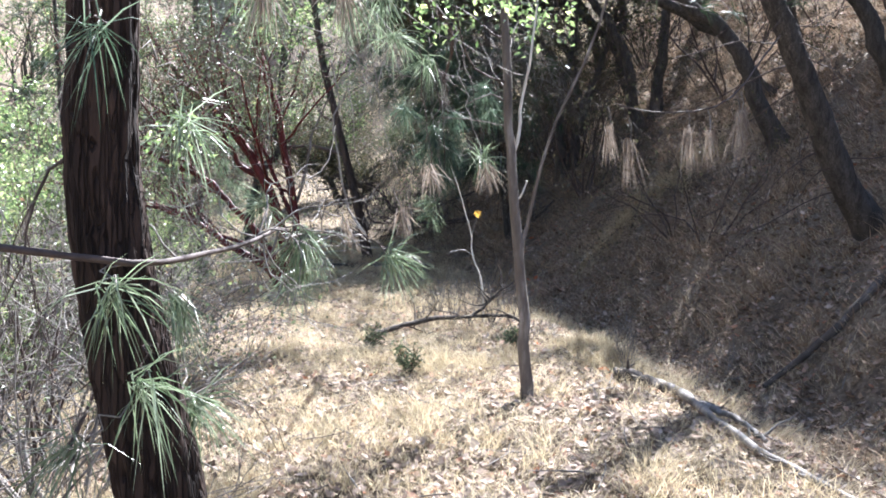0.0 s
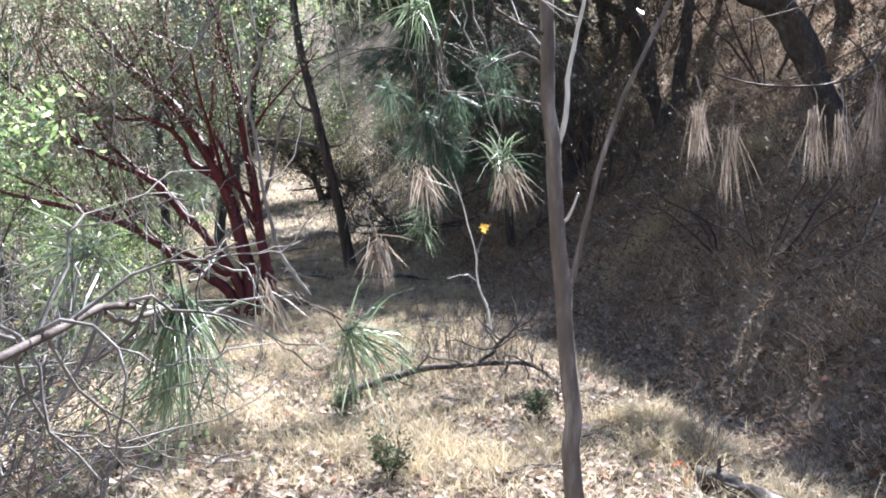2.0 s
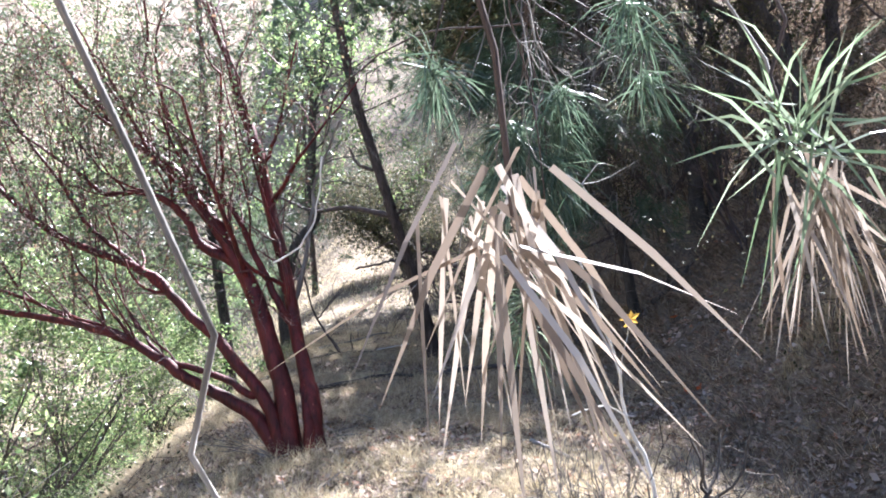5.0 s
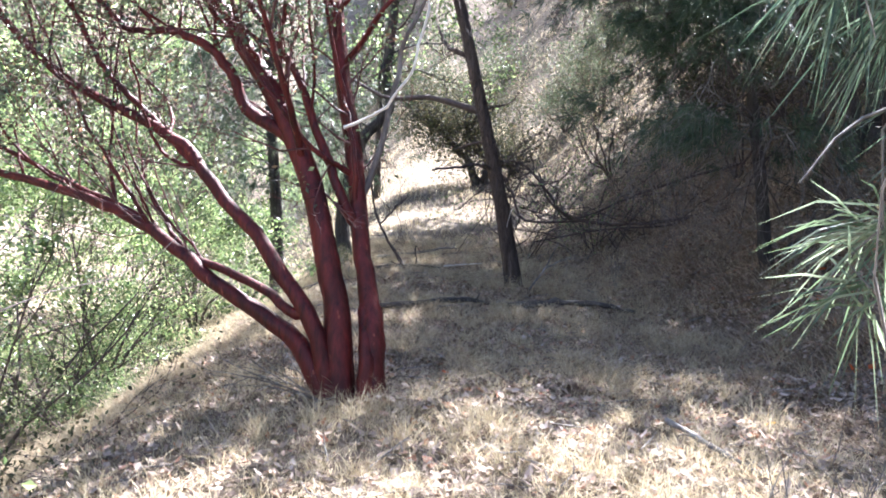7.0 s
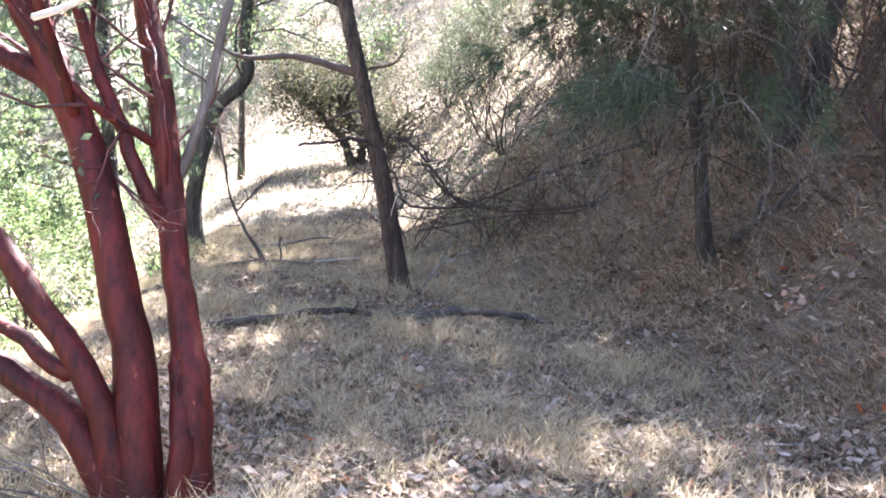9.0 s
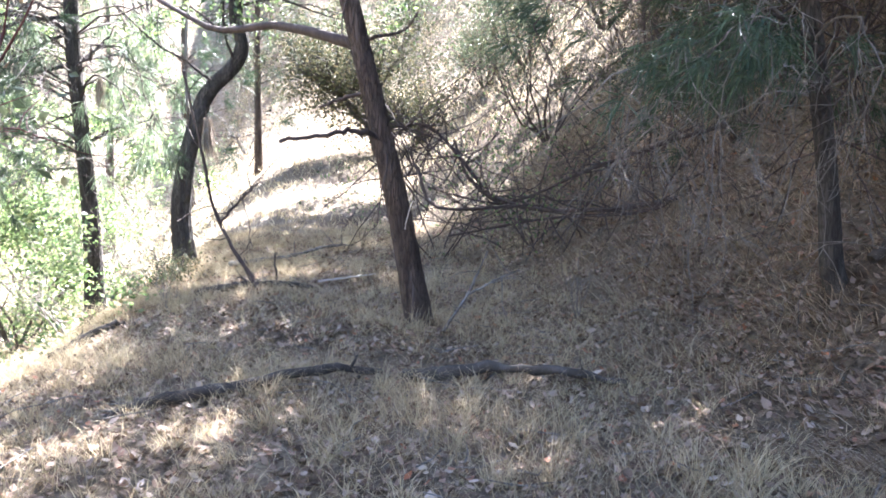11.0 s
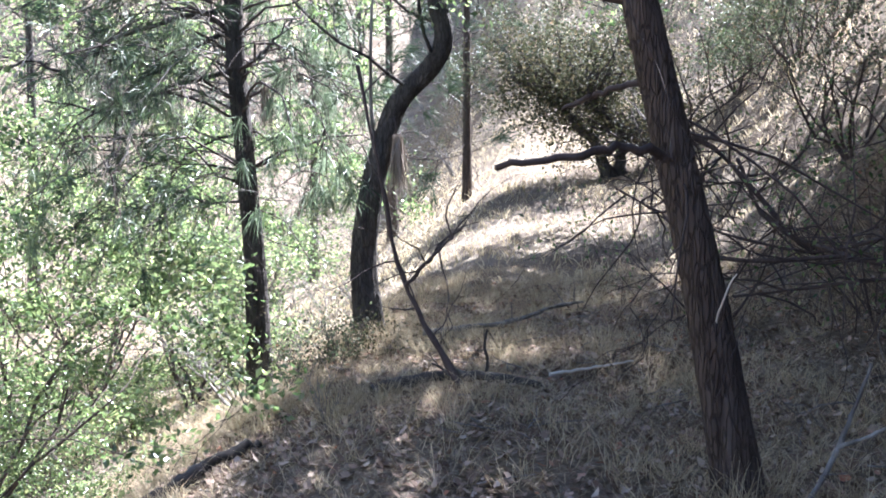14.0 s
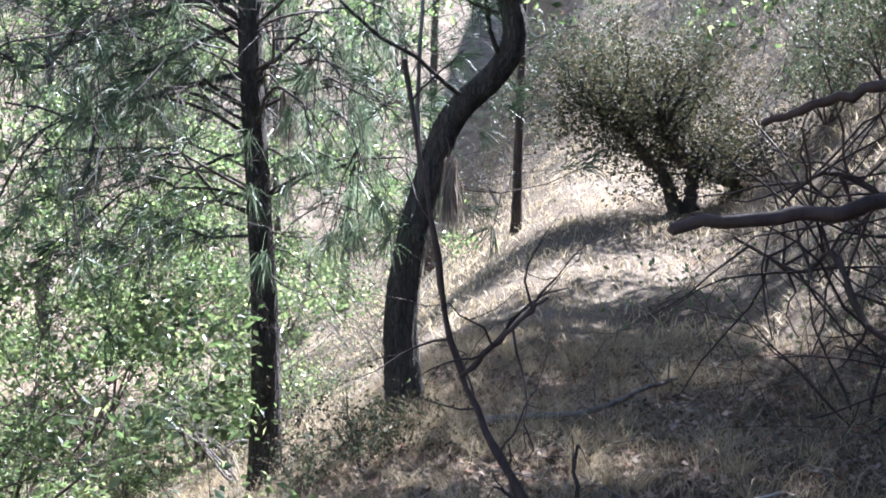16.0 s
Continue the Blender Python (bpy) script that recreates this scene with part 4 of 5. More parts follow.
def thicket(tree, P, seed, count, lo, hi, out, turn=(0.0, 6.283)):
    """Grey dead boughs with drooping twigs round the lower trunk, and a few living ends."""
    rng = np.random.default_rng(seed)
    for k in range(count):
        p = P[int(len(P) * rng.uniform(lo, hi))]
        a = rng.uniform(*turn)
        ln = out * rng.uniform(0.5, 1.1)
        d = np.array([math.cos(a), math.sin(a), 0])
        B = spline([p, p + 0.5 * ln * d + [0, 0, 0.12 * ln], p + ln * d + [0, 0, -0.18 * ln]], 9, 0.02 * ln, rng)
        g = Geo()
        g.tube(B, np.linspace(0.012, 0.004, 9), 5, 0.05, rng)
        for _ in range(6):
            grow(g, B[rng.integers(2, 9)], [0.5 * d[0] + 0.4 * rng.standard_normal(), 0.5 * d[1] + 0.4 * rng.standard_normal(), -0.8], rng.uniform(0.4, 0.9), 0.005, 2, rng, [], -0.35, 0.4, 3, 3, 0.62, 0.6)
        part("dead_bough", g.mesh("dead_bough", M_DEAD if k % 3 else M_TWIG), tree, "bare grey bough with drooping twigs")
        if k % 3 == 0:
            c = Geo()
            for e in B[4:]:
                for _ in range(5):
                    needles(c, e + 0.16 * rng.standard_normal(3), d + [0, 0, -0.4], 26, 0.22, 0.6, rng, 0.003, 0.3)
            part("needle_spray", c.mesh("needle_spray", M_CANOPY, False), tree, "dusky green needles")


thicket(tC, PC, 77, 56, 0.18, 0.62, 2.0)
for i, q in enumerate(((1.4, 10.6, 1.95), (0.35, 11.2, 3.5), (0.9, 11.1, 2.95), (1.2, 10.6, 3.5), (2.1, 10.9, 2.95), (1.0, 10.9, 3.9), (1.7, 10.7, 3.2))):
    r_ = np.random.default_rng(90 + i)
    q = np.array(q)
    base = PC[int(np.argmin(abs(PC[:, 2] - q[2] - 0.2)))]
    mid = (base + q) / 2 + [0, 0, 0.15]
    limb(tC, [base, mid, q], 0.012, 0.004, M_TWIG, "bough", 8, 5, 0.02, 90 + i)
    c = Geo()
    for f in np.linspace(0.35, 1.0, 8):
        for _ in range(6):
            needles(c, base + f * (q - base) + 0.2 * r_.standard_normal(3) * [1, 1, 0.7], unit(q - base) + [0, 0, -0.4], 26, 0.24, 0.6, r_, 0.003, 0.3)
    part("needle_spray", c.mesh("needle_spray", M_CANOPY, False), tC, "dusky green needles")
tD, PD, RD, rngD = pine("pine_tree", "upright pine on the ridge edge with mottled grey bark",
    [(-3.86, 18.03, 0.0), (-3.88, 18.03, 0.33), (-3.96, 18.03, 1.45), (-4.05, 18.03, 2.88), (-4.0, 18.03, 5.2), (-4.0, 18.03, 8.8)], 0.110, 0.05, 43, M_OAKBARK, whorl_from=0.24, whorls=12, reach=2.6, tufts=10, dead=22, dead_from=0.12, tuft_len=0.26, crown=[((-3.0, 17.2, 6.4), (1.8, 2.0, 1.5), 8)], furrow=0.08)

thicket(tD, PD, 79, 24, 0.20, 0.50, 2.5, (1.6, 4.7))


def drooping(tree, P, seed, count, lo, hi, out, turn):
    """Living boughs that arch out and hang, with long needles drooping from every side twig."""
    rng = np.random.default_rng(seed)
    for k in range(count):
        p = P[int(len(P) * rng.uniform(lo, hi))]
        a, ln = rng.uniform(*turn), out * rng.uniform(0.55, 1.1)
        d = np.array([math.cos(a), math.sin(a), 0])
        B = spline([p, p + 0.35 * ln * d + [0, 0, 0.14 * ln], p + 0.75 * ln * d + [0, 0, 0.02 * ln], p + ln * d + [0, 0, -0.30 * ln]], 12, 0.015 * ln, rng)
        g, c = Geo(), Geo()
        g.tube(B, np.linspace(0.016, 0.004, 12), 6, 0.05, rng)
        for _ in range(11):
            j = rng.integers(4, 12)
            e = B[j] + [0.22 * rng.standard_normal(), 0.22 * rng.standard_normal(), -rng.uniform(0.1, 0.55)]
            g.tube(spline([B[j], (B[j] + e) / 2 + [0, 0, 0.05], e], 5, 0.01, rng), np.linspace(0.005, 0.003, 5), 4, 0, rng)
            needles(c, e, (0.2 * rng.standard_normal(), 0.2 * rng.standard_normal(), -0.8), 34, 0.26, 0.42, rng, 0.0028, 0.25)
        part("bough", g.mesh("bough", M_TWIG), tree, "drooping bough")
        part("needle_spray", c.mesh("needle_spray", M_NEEDLE, False), tree, "long hanging grey-green needles")


drooping(tD, PD, 83, 13, 0.24, 0.42, 2.0, (-1.2, 4.6))
tuft(tD, (-3.70, 17.9, 2.15), (0.02, 0, -1), 84, 150, 0.45, 0.14, M_DRYNEEDLE, 0.003, 0.05, "hanging clump of dead brown needles")
for i, (pts, r) in enumerate((
    ([(-4.0, 18.03, 2.30), (-4.58, 17.8, 2.17), (-4.69, 17.6, 1.96), (-4.94, 17.4, 1.88), (-5.14, 17.2, 1.93), (-5.45, 17.0, 1.96)], 0.026),
    ([(-3.93, 18.03, 1.03), (-4.34, 17.7, 1.08), (-4.51, 17.4, 1.23), (-4.75, 17.1, 1.35)], 0.014),
    ([(-4.03, 18.03, 2.72), (-4.47, 17.7, 2.42), (-4.80, 17.4, 2.10), (-4.86, 17.2, 1.78), (-4.90, 17.1, 1.37)], 0.022),
    ([(-4.05, 18.03, 2.92), (-5.02, 17.6, 2.63), (-5.31, 17.2, 2.26), (-5.53, 17.0, 2.33), (-5.82, 16.6, 2.18)], 0.026),
    ([(-4.0, 18.03, 2.30), (-3.80, 18.2, 2.52), (-3.60, 18.4, 2.84)], 0.024),
    ([(-3.98, 18.03, 1.74), (-4.34, 17.7, 1.55), (-4.45, 17.5, 1.36), (-4.50, 17.4, 1.17)], 0.014))):
    Q = limb(tD, pts, r, 0.3 * r, M_OAKBARK, "limb", 20, 8, 0.012, 860 + i, "crooked bare grey limb")
    r_ = np.random.default_rng(870 + i)
    for k in range(5, 20, 3):
        g = Geo()
        grow(g, Q[k], [r_.uniform(-1, 0.4), r_.uniform(-0.6, 0.6), r_.uniform(-0.9, 0.3)], r_.uniform(0.25, 0.6), 0.28 * r, 2, r_, [], -0.3, 0.4, 2, 4, 0.65, 0.6)
        part("twig", g.mesh("twig", M_TWIG), tD)
limb(tD, [(-4.0, 18.0, 2.2), (-3.85, 17.95, 2.3), (-3.70, 17.9, 2.15)], 0.014, 0.006, M_TWIG, "twig", 8, 5, 0.004, 85)


def curved_oak():
    at = (-2.62, 17.6, gz(-2.62, 17.6) - 0.08)
    t = thing("oak_tree", at, "dark crooked oak with a bent trunk on the ridge edge", "tree")
    me, P, rad = trunk_mesh([at, (-2.68, 17.6, 0.5), (-2.64, 17.6, 0.95), (-2.55, 17.6, 1.38), (-2.36, 17.6, 1.95), (-2.05, 17.6, 2.28), (-1.93, 17.6, 2.55), (-2.00, 17.6, 3.0), (-1.9, 17.6, 4.2), (-1.8, 17.6, 5.4)], 0.122, 0.055, M_OAKBARK, 34, 12, 0.35, 0.008, np.random.default_rng(14), furrow=0.07)
    part("trunk", me, t)
    rng = np.random.default_rng(15)
    tips = []
    for k in range(78, 190, 11):
        g = Geo()
        a = rng.uniform(0, 6.28)
        grow(g, P[k], [np.cos(a), np.sin(a), 0.4], rng.uniform(0.8, 1.5), 0.02, 3, rng, tips, 0.1, 0.35, 3, 5, 0.66, 0.7)
        part("branch", g.mesh("branch", M_OAKBARK), t)
    c = Geo()
    T = np.asarray(tips)
    leaves(c, scatter(T[T[:, 2] > 2.6], 3, 0.1, rng), 0.07, rng)
    u = unit(rng.standard_normal((12, 3))) * rng.uniform(0.2, 1.0, 12)[:, None] ** 0.6
    for q in np.array([-1.6, 17.6, 5.6]) + u * [1.5, 1.4, 0.9]:
        B = spline([P[-1 - rng.integers(0, 44)], (P[-2] + q) / 2 + 0.15 * rng.standard_normal(3), q], 7, 0.03, rng)
        g2 = Geo()
        g2.tube(B, np.linspace(0.025, 0.006, 7), 5, 0.05, rng)
        leaves(c, q + 0.42 * rng.standard_normal((110, 3)), 0.12, rng, 0.3, 0.6)
        part("branch", g2.mesh("branch", M_OAKBARK), t)
    part("crown", c.mesh("crown", M_LEAF, False), t, "small green leaves")
    limb(t, [(-2.55, 17.55, 1.4), (-2.55, 17.4, 2.2), (-2.5, 17.35, 3.2)], 0.02, 0.012, M_DEAD, "side_stem", seed=31)
    limb(t, [(-2.40, 17.55, 1.86), (-2.36, 17.5, 1.82), (-2.33, 17.48, 1.66)], 0.014, 0.006, M_TWIG, "twig", 8, 5, 0.004, 32)
    tuft(t, (-2.33, 17.48, 1.66), (0.02, 0, -1), 33, 170, 0.52, 0.13, M_DRYNEEDLE, 0.004, 0.05, "hanging clump of dead brown needles")


curved_oak()


def leafy(name, label, at, h, spread, seed, mat, leaf=0.06, per=3, stems=6, bark=None, depth=3, category="shrub", group="", r=0.02, droop=0.25, lean=(0, 0)):
    """A many-stemmed leafy shrub or small tree with an open, uneven crown."""
    rng = np.random.default_rng(seed)
    p = np.array([at[0], at[1], gz(*at) - 0.06])
    t = thing(name, p, label, category, group)
    tips = []
    for i in range(stems):
        g = Geo()
        a = 2 * np.pi * (i + rng.uniform(-0.3, 0.3)) / stems
        d = np.array([np.cos(a) * spread + lean[0], np.sin(a) * spread + lean[1], 1.0])
        grow(g, p + 0.06 * np.array([np.cos(a), np.sin(a), 0]), d, h * rng.uniform(0.45, 0.7), r * rng.uniform(0.7, 1.2), depth, rng, tips, droop, 0.3, 3, 5, 0.68, 0.6)
        part("stem", g.mesh("stem", bark or M_TWIG), t)
    if not per:
        return t
    T = np.asarray(tips)
    c = Geo()
    if per > 3:
        low = p + np.stack([0.4 * h * spread * rng.standard_normal(len(T) // 8), 0.4 * h * spread * rng.standard_normal(len(T) // 8), h * rng.uniform(0.1, 0.5, len(T) // 8)], -1)
        T = np.vstack([T, low])
        heart = T[rng.permutation(len(T))[:max(12, int(13 * h))]]
        for q in heart:
            w = 0.17 * rng.uniform(0.7, 1.5)
            leaves(c, q + w * rng.standard_normal((int(per * 38), 3)) * [1, 1, 0.7], leaf * rng.uniform(0.7, 1.05), rng, 0.2, 0.55)
    else:
        T = T[rng.permutation(len(T))[:int(0.45 * len(T)) + 1]]
        leaves(c, scatter(T, max(2, round(2.2 * per)), leaf * 2.5, rng), 0.85 * leaf, rng)
    part("crown", c.mesh("crown", mat, False), t)
    return t


# broadleaf scrub below the ridge, on the left
for i, (x, y, h, s, leaf, per) in enumerate((
    (-6.6, 17.0, 2.6, 0.6, 0.075, 7), (-8.0, 20.5, 3.8, 0.6, 0.08, 6), (-6.6, 22.5, 1.6, 0.7, 0.07, 6), (-9.2, 16.5, 4.6, 0.6, 0.08, 7),
    (-6.6, 13.5, 3.4, 0.8, 0.07, 4), (-6.4, 15.0, 0.7, 0.8, 0.06, 4), (-9.6, 25.0, 5.0, 0.6, 0.10, 4), (-8.2, 27.5, 3.4, 0.6, 0.09, 4),
    (-7.5, 10.0, 4.0, 0.8, 0.08, 4), (-12.0, 19.0, 7.0, 0.6, 0.11, 4), (-11.0, 12.0, 6.5, 0.6, 0.11, 4),
    (-6.0, 5.5, 3.2, 0.8, 0.07, 4), (-4.6, 3.2, 2.6, 0.8, 0.06, 4), (-8.5, 29.0, 6.5, 0.7, 0.12, 4))):
    leafy("green_shrub", "tall leafy green shrub on the slope below the ridge", (x, y), h + 1.3, s, 100 + i, M_LEAF, leaf, per, 7, None, 3, "shrub", "shrubs below the ridge", 0.03)

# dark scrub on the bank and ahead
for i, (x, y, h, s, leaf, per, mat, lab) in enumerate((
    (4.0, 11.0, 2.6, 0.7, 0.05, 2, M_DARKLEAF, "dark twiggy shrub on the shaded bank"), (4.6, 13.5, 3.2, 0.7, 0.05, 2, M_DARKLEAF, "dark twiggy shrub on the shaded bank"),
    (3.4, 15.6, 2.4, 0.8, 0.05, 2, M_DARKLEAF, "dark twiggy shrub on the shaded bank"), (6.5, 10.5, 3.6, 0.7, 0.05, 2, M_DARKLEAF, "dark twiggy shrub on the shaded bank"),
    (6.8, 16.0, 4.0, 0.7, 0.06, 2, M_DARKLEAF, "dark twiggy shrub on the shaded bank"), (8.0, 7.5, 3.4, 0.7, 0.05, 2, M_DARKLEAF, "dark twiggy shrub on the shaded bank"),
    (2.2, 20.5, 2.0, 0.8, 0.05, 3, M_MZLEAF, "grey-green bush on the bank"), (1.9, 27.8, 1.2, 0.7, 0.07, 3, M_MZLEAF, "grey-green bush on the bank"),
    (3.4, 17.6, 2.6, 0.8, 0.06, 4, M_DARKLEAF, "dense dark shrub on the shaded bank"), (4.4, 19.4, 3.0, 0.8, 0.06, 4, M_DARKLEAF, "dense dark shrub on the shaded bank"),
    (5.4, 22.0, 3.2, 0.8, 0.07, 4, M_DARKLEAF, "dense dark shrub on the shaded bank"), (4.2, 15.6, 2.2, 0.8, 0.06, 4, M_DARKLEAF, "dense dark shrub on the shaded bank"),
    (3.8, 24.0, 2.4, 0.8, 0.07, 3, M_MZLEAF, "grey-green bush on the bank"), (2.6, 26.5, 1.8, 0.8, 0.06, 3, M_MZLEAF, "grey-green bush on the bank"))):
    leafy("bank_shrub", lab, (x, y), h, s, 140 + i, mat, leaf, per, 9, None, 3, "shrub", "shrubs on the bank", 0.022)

for i, (x, y, h) in enumerate(((-2.3, -0.9, 1.9), (-2.7, 0.9, 2.2), (-2.4, 2.4, 1.8), (-3.2, -2.2, 2.2), (-1.9, 0.2, 1.3), (-3.6, 2.0, 2.6), (-4.0, 0.0, 2.8), (-2.6, -1.6, 2.0), (-2.3, 1.4, 1.6), (-3.0, 0.1, 2.4), (-1.9, -1.9, 1.4), (-2.1, -2.9, 1.5))):
    leafy("bare_shrub", "leafless grey twiggy shrub beside the path", (x, y), h, 0.8, 160 + i, M_MZLEAF, 0.04, 0 if i % 4 else 1, 9, M_DEAD if i % 3 else M_TWIG, 3, "shrub", "bare shrubs beside the path", 0.015, 0.1)
for i, (x, y, h) in enumerate(((-4.2, -0.5, 2.6), (-5.5, 1.5, 3.4), (-3.9, 6.6, 2.0), (-4.6, -2.6, 3.0), (-5.2, 4.2, 3.0))):
    leafy("green_shrub", "dusky leafy shrub on the slope below the ridge", (x, y), h, 0.8, 180 + i, M_DARKLEAF, 0.05, 3, 8, None, 3, "shrub", "shrubs below the ridge", 0.02, 0.1)
for i in range(5, 16):
    r_ = np.random.default_rng(820 + i)
    leafy("low_shrub", "low leafy shrub on the sunlit slope", (-4.9 - r_.uniform(0, 4), 9 + 15 * (i + r_.uniform(0, 1)) / 16), r_.uniform(0.7, 1.5), 1.0, 840 + i, M_LEAF, 0.05, 6, 6, None, 2, "shrub", "shrubs below the ridge", 0.014, 0.0)

# evergreen oaks added to shade the bank and the ridge, crowns mostly out of view
def canopy_oak(at, crown, radii, seed, stems=1, clumps=50, per=150, leaf=0.17, label="evergreen oak added for shade, with a spreading dark green crown"):
    rng = np.random.default_rng(seed)
    p = np.array([at[0], at[1], gz(*at) - 0.1])
    t = thing("oak_tree", p, label, "tree", "oaks on the bank")
    c = np.array(crown, float)
    forks = []
    for k in range(stems):
        off = np.array([0.35 * (k - (stems - 1) / 2), 0.1 * k, 0])
        top = c + [0.8 * (k - (stems - 1) / 2), 0, -0.5 * radii[2]]
        mid = p + (top - p) * [0.25, 0.25, 0.5] + off
        me, P, rad = trunk_mesh([p + off * 0.5, p + (mid - p) * 0.4 + off * 0.3, mid, top], 0.13, 0.05, M_OAKBARK, 22, 10, 0.4, 0.02, rng)
        part("trunk", me, t)
        forks.extend(P[10:])
    forks = np.asarray(forks)
    u = unit(rng.standard_normal((clumps, 3))) * rng.uniform(0.25, 1.0, clumps)[:, None] ** 0.6
    centres = c + u * np.asarray(radii)
    cr = Geo()
    for q in centres:
        g = Geo()
        f = forks[np.argmin(np.linalg.norm(forks - q, axis=1) + rng.uniform(0, 0.6, len(forks)))]
        B = spline([f, (f + q) / 2 + 0.15 * rng.standard_normal(3) + [0, 0, 0.1], q], 8, 0.03, rng)
        g.tube(B, np.linspace(0.028, 0.006, 8), 5, 0.05, rng)
        tips = []
        for _ in range(2):
            grow(g, B[rng.integers(5, 8)], rng.standard_normal(3), 0.45, 0.006, 1, rng, tips, 0.05, 0.4, 3, 3)
        T = np.vstack([tips, q + 0.42 * rng.standard_normal((8, 3))])
        leaves(cr, T[rng.integers(0, len(T), per)] + 0.16 * rng.standard_normal((per, 3)), leaf, rng, 0.3, 0.6)
        part("branch", g.mesh("branch", M_OAKBARK), t)
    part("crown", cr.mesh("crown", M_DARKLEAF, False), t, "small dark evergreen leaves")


# each crown is set up-sun of the ground its shade should cover
for i, (at, crown, radii, stems, per) in enumerate((
    ((5.6, 12.6), (3.5, 12.4, 7.0), (2.2, 1.4, 1.2), 1, 10),
    ((6.6, 21.4), (5.0, 21.4, 8.4), (1.8, 1.6, 1.1), 1, 140),
    ((6.8, 24.4), (5.2, 24.4, 9.0), (1.8, 1.6, 1.1), 1, 140),
    ((6.4, 18.6), (5.0, 18.9, 8.2), (1.8, 1.6, 1.1), 1, 210),
    ((6.2, 15.0), (3.2, 15.0, 7.2), (2.6, 1.5, 1.2), 1, 60),
    ((5.4, 17.0), (3.2, 17.5, 7.2), (2.8, 1.6, 1.2), 2, 120),
    ((5.8, 20.4), (2.8, 20.1, 7.4), (2.8, 1.6, 1.2), 1, 200),
    ((5.6, 23.0), (2.6, 22.8, 7.6), (2.8, 1.6, 1.2), 1, 110),
    ((5.2, 25.6), (2.2, 25.2, 7.8), (2.6, 1.4, 1.2), 1, 110),
    ((4.8, 28.4), (2.0, 27.4, 7.9), (2.2, 1.2, 1.1), 1, 90),
    ((7.6, 4.4), (6.8, 4.2, 7.2), (2.0, 2.0, 1.2), 1, 22),
    ((8.0, 7.2), (7.0, 7.2, 7.6), (2.0, 2.0, 1.2), 1, 42),
    ((7.6, 10.2), (6.8, 10.2, 7.6), (2.0, 2.0, 1.2), 1, 55),
    ((9.6, 5.4), (9.0, 5.6, 8.8), (2.0, 2.2, 1.2), 1, 60),
    ((9.8, 9.0), (9.0, 9.2, 9.2), (2.0, 2.2, 1.2), 1, 140),
    ((6.0, 13.0), (7.2, 13.4, 8.6), (2.0, 1.8, 1.2), 1, 130),
    ((8.4, 16.8), (7.2, 16.8, 9.2), (2.2, 1.9, 1.2), 1, 210),
    ((7.6, 20.4), (6.6, 20.4, 9.4), (2.2, 1.9, 1.2), 1, 210),
    ((9.6, 1.6), (9.0, 1.6, 8.2), (1.8, 1.8, 1.0), 1, 120)
    )):
    canopy_oak(at, crown, radii, 500 + i, stems, 44, per)
canopy_oak((4.2, 13.4), (4.9, 13.9, 5.4), (1.6, 1.4, 1.1), 540, 2, 26, 50, 0.10, "dark double-stemmed oak on the shaded bank")
# two sparse crowns added to dapple the ridge with shade
canopy_oak((6.8, 5.6), (3.5, 5.2, 5.8), (2.4, 2.6, 1.0), 530, 1, 30, 24, 0.12, "slender oak added high on the bank for dappled shade, with a sparse crown")
canopy_oak((6.4, 8.6), (2.2, 8.2, 5.8), (1.8, 2.2, 1.0), 531, 1, 26, 26, 0.12, "slender oak added high on the bank for dappled shade, with a sparse crown")
canopy_oak((-0.3, 27.6), (-1.25, 27.4, 3.15), (1.75, 1.2, 1.0), 535, 2, 66, 160, 0.07, "rounded brown-green bushy oak beside the sunlit grass")
canopy_oak((0.6, 27.9), (-0.1, 27.7, 2.2), (1.9, 1.0, 0.8), 536, 1, 54, 160, 0.07, "low bushy oak beside the sunlit grass")
# another added sparse crown, placed so its shade falls left of the path
canopy_oak((5.6, 6.4), (0.9, 5.6, 5.9), (0.9, 2.3, 0.8), 537, 1, 26, 30, 0.12, "slender oak added high on the bank for dappled shade, with a sparse crown")
for i, (x, y, h) in enumerate(((-4.5, 34.8, 2.2), (-1.8, 35.6, 1.8), (0.5, 34.2, 1.5), (3.0, 30.0, 1.8), (2.7, 34.5, 1.8), (-3.0, 39.0, 2.2), (0.2, 38.5, 2.0))):
    leafy("hill_shrub", "twiggy grey-green shrub on the dry hillside", (x, y), h, 0.9, 780 + i, M_MZLEAF if i % 2 else M_DARKLEAF, 0.08, 2, 7, M_DEAD, 3, "shrub", "shrubs on the hillside", 0.025, 0.05)
for i, (x, y, h) in enumerate(((-5.4, 23.5, 2.0), (-4.8, 25.5, 1.8), (-5.8, 27.0, 2.4), (-5.0, 21.2, 1.6), (-5.3, 29.5, 2.2), (-4.6, 19.3, 1.2))):
    leafy("bare_shrub", "leafless grey twiggy shrub on the slope below the ridge", (x, y), h, 0.9, 800 + i, M_LEAF, 0.04, i % 2, 9, M_DEAD, 3, "shrub", "bare shrubs on the slope", 0.014, 0.0)
leafy("low_shrub", "small dark green shrub at the foot of the crooked oak", (-2.75, 16.9), 0.42, 0.9, 815, M_DARKLEAF, 0.04, 5, 8, None, 2, "shrub", "", 0.01, 0.0)
pine("pine_tree", "thin dark young pine on the slope below the ridge", [(-4.2, 8.6, -0.9), (-4.35, 8.6, 0.1), (-4.55, 8.6, 1.3), (-4.7, 8.6, 3.0), (-4.8, 8.6, 5.5)], 0.06, 0.025, 533, M_OAKBARK, whorl_from=0.5, whorls=6, reach=1.4, tufts=5, dead=8, dead_from=0.15)

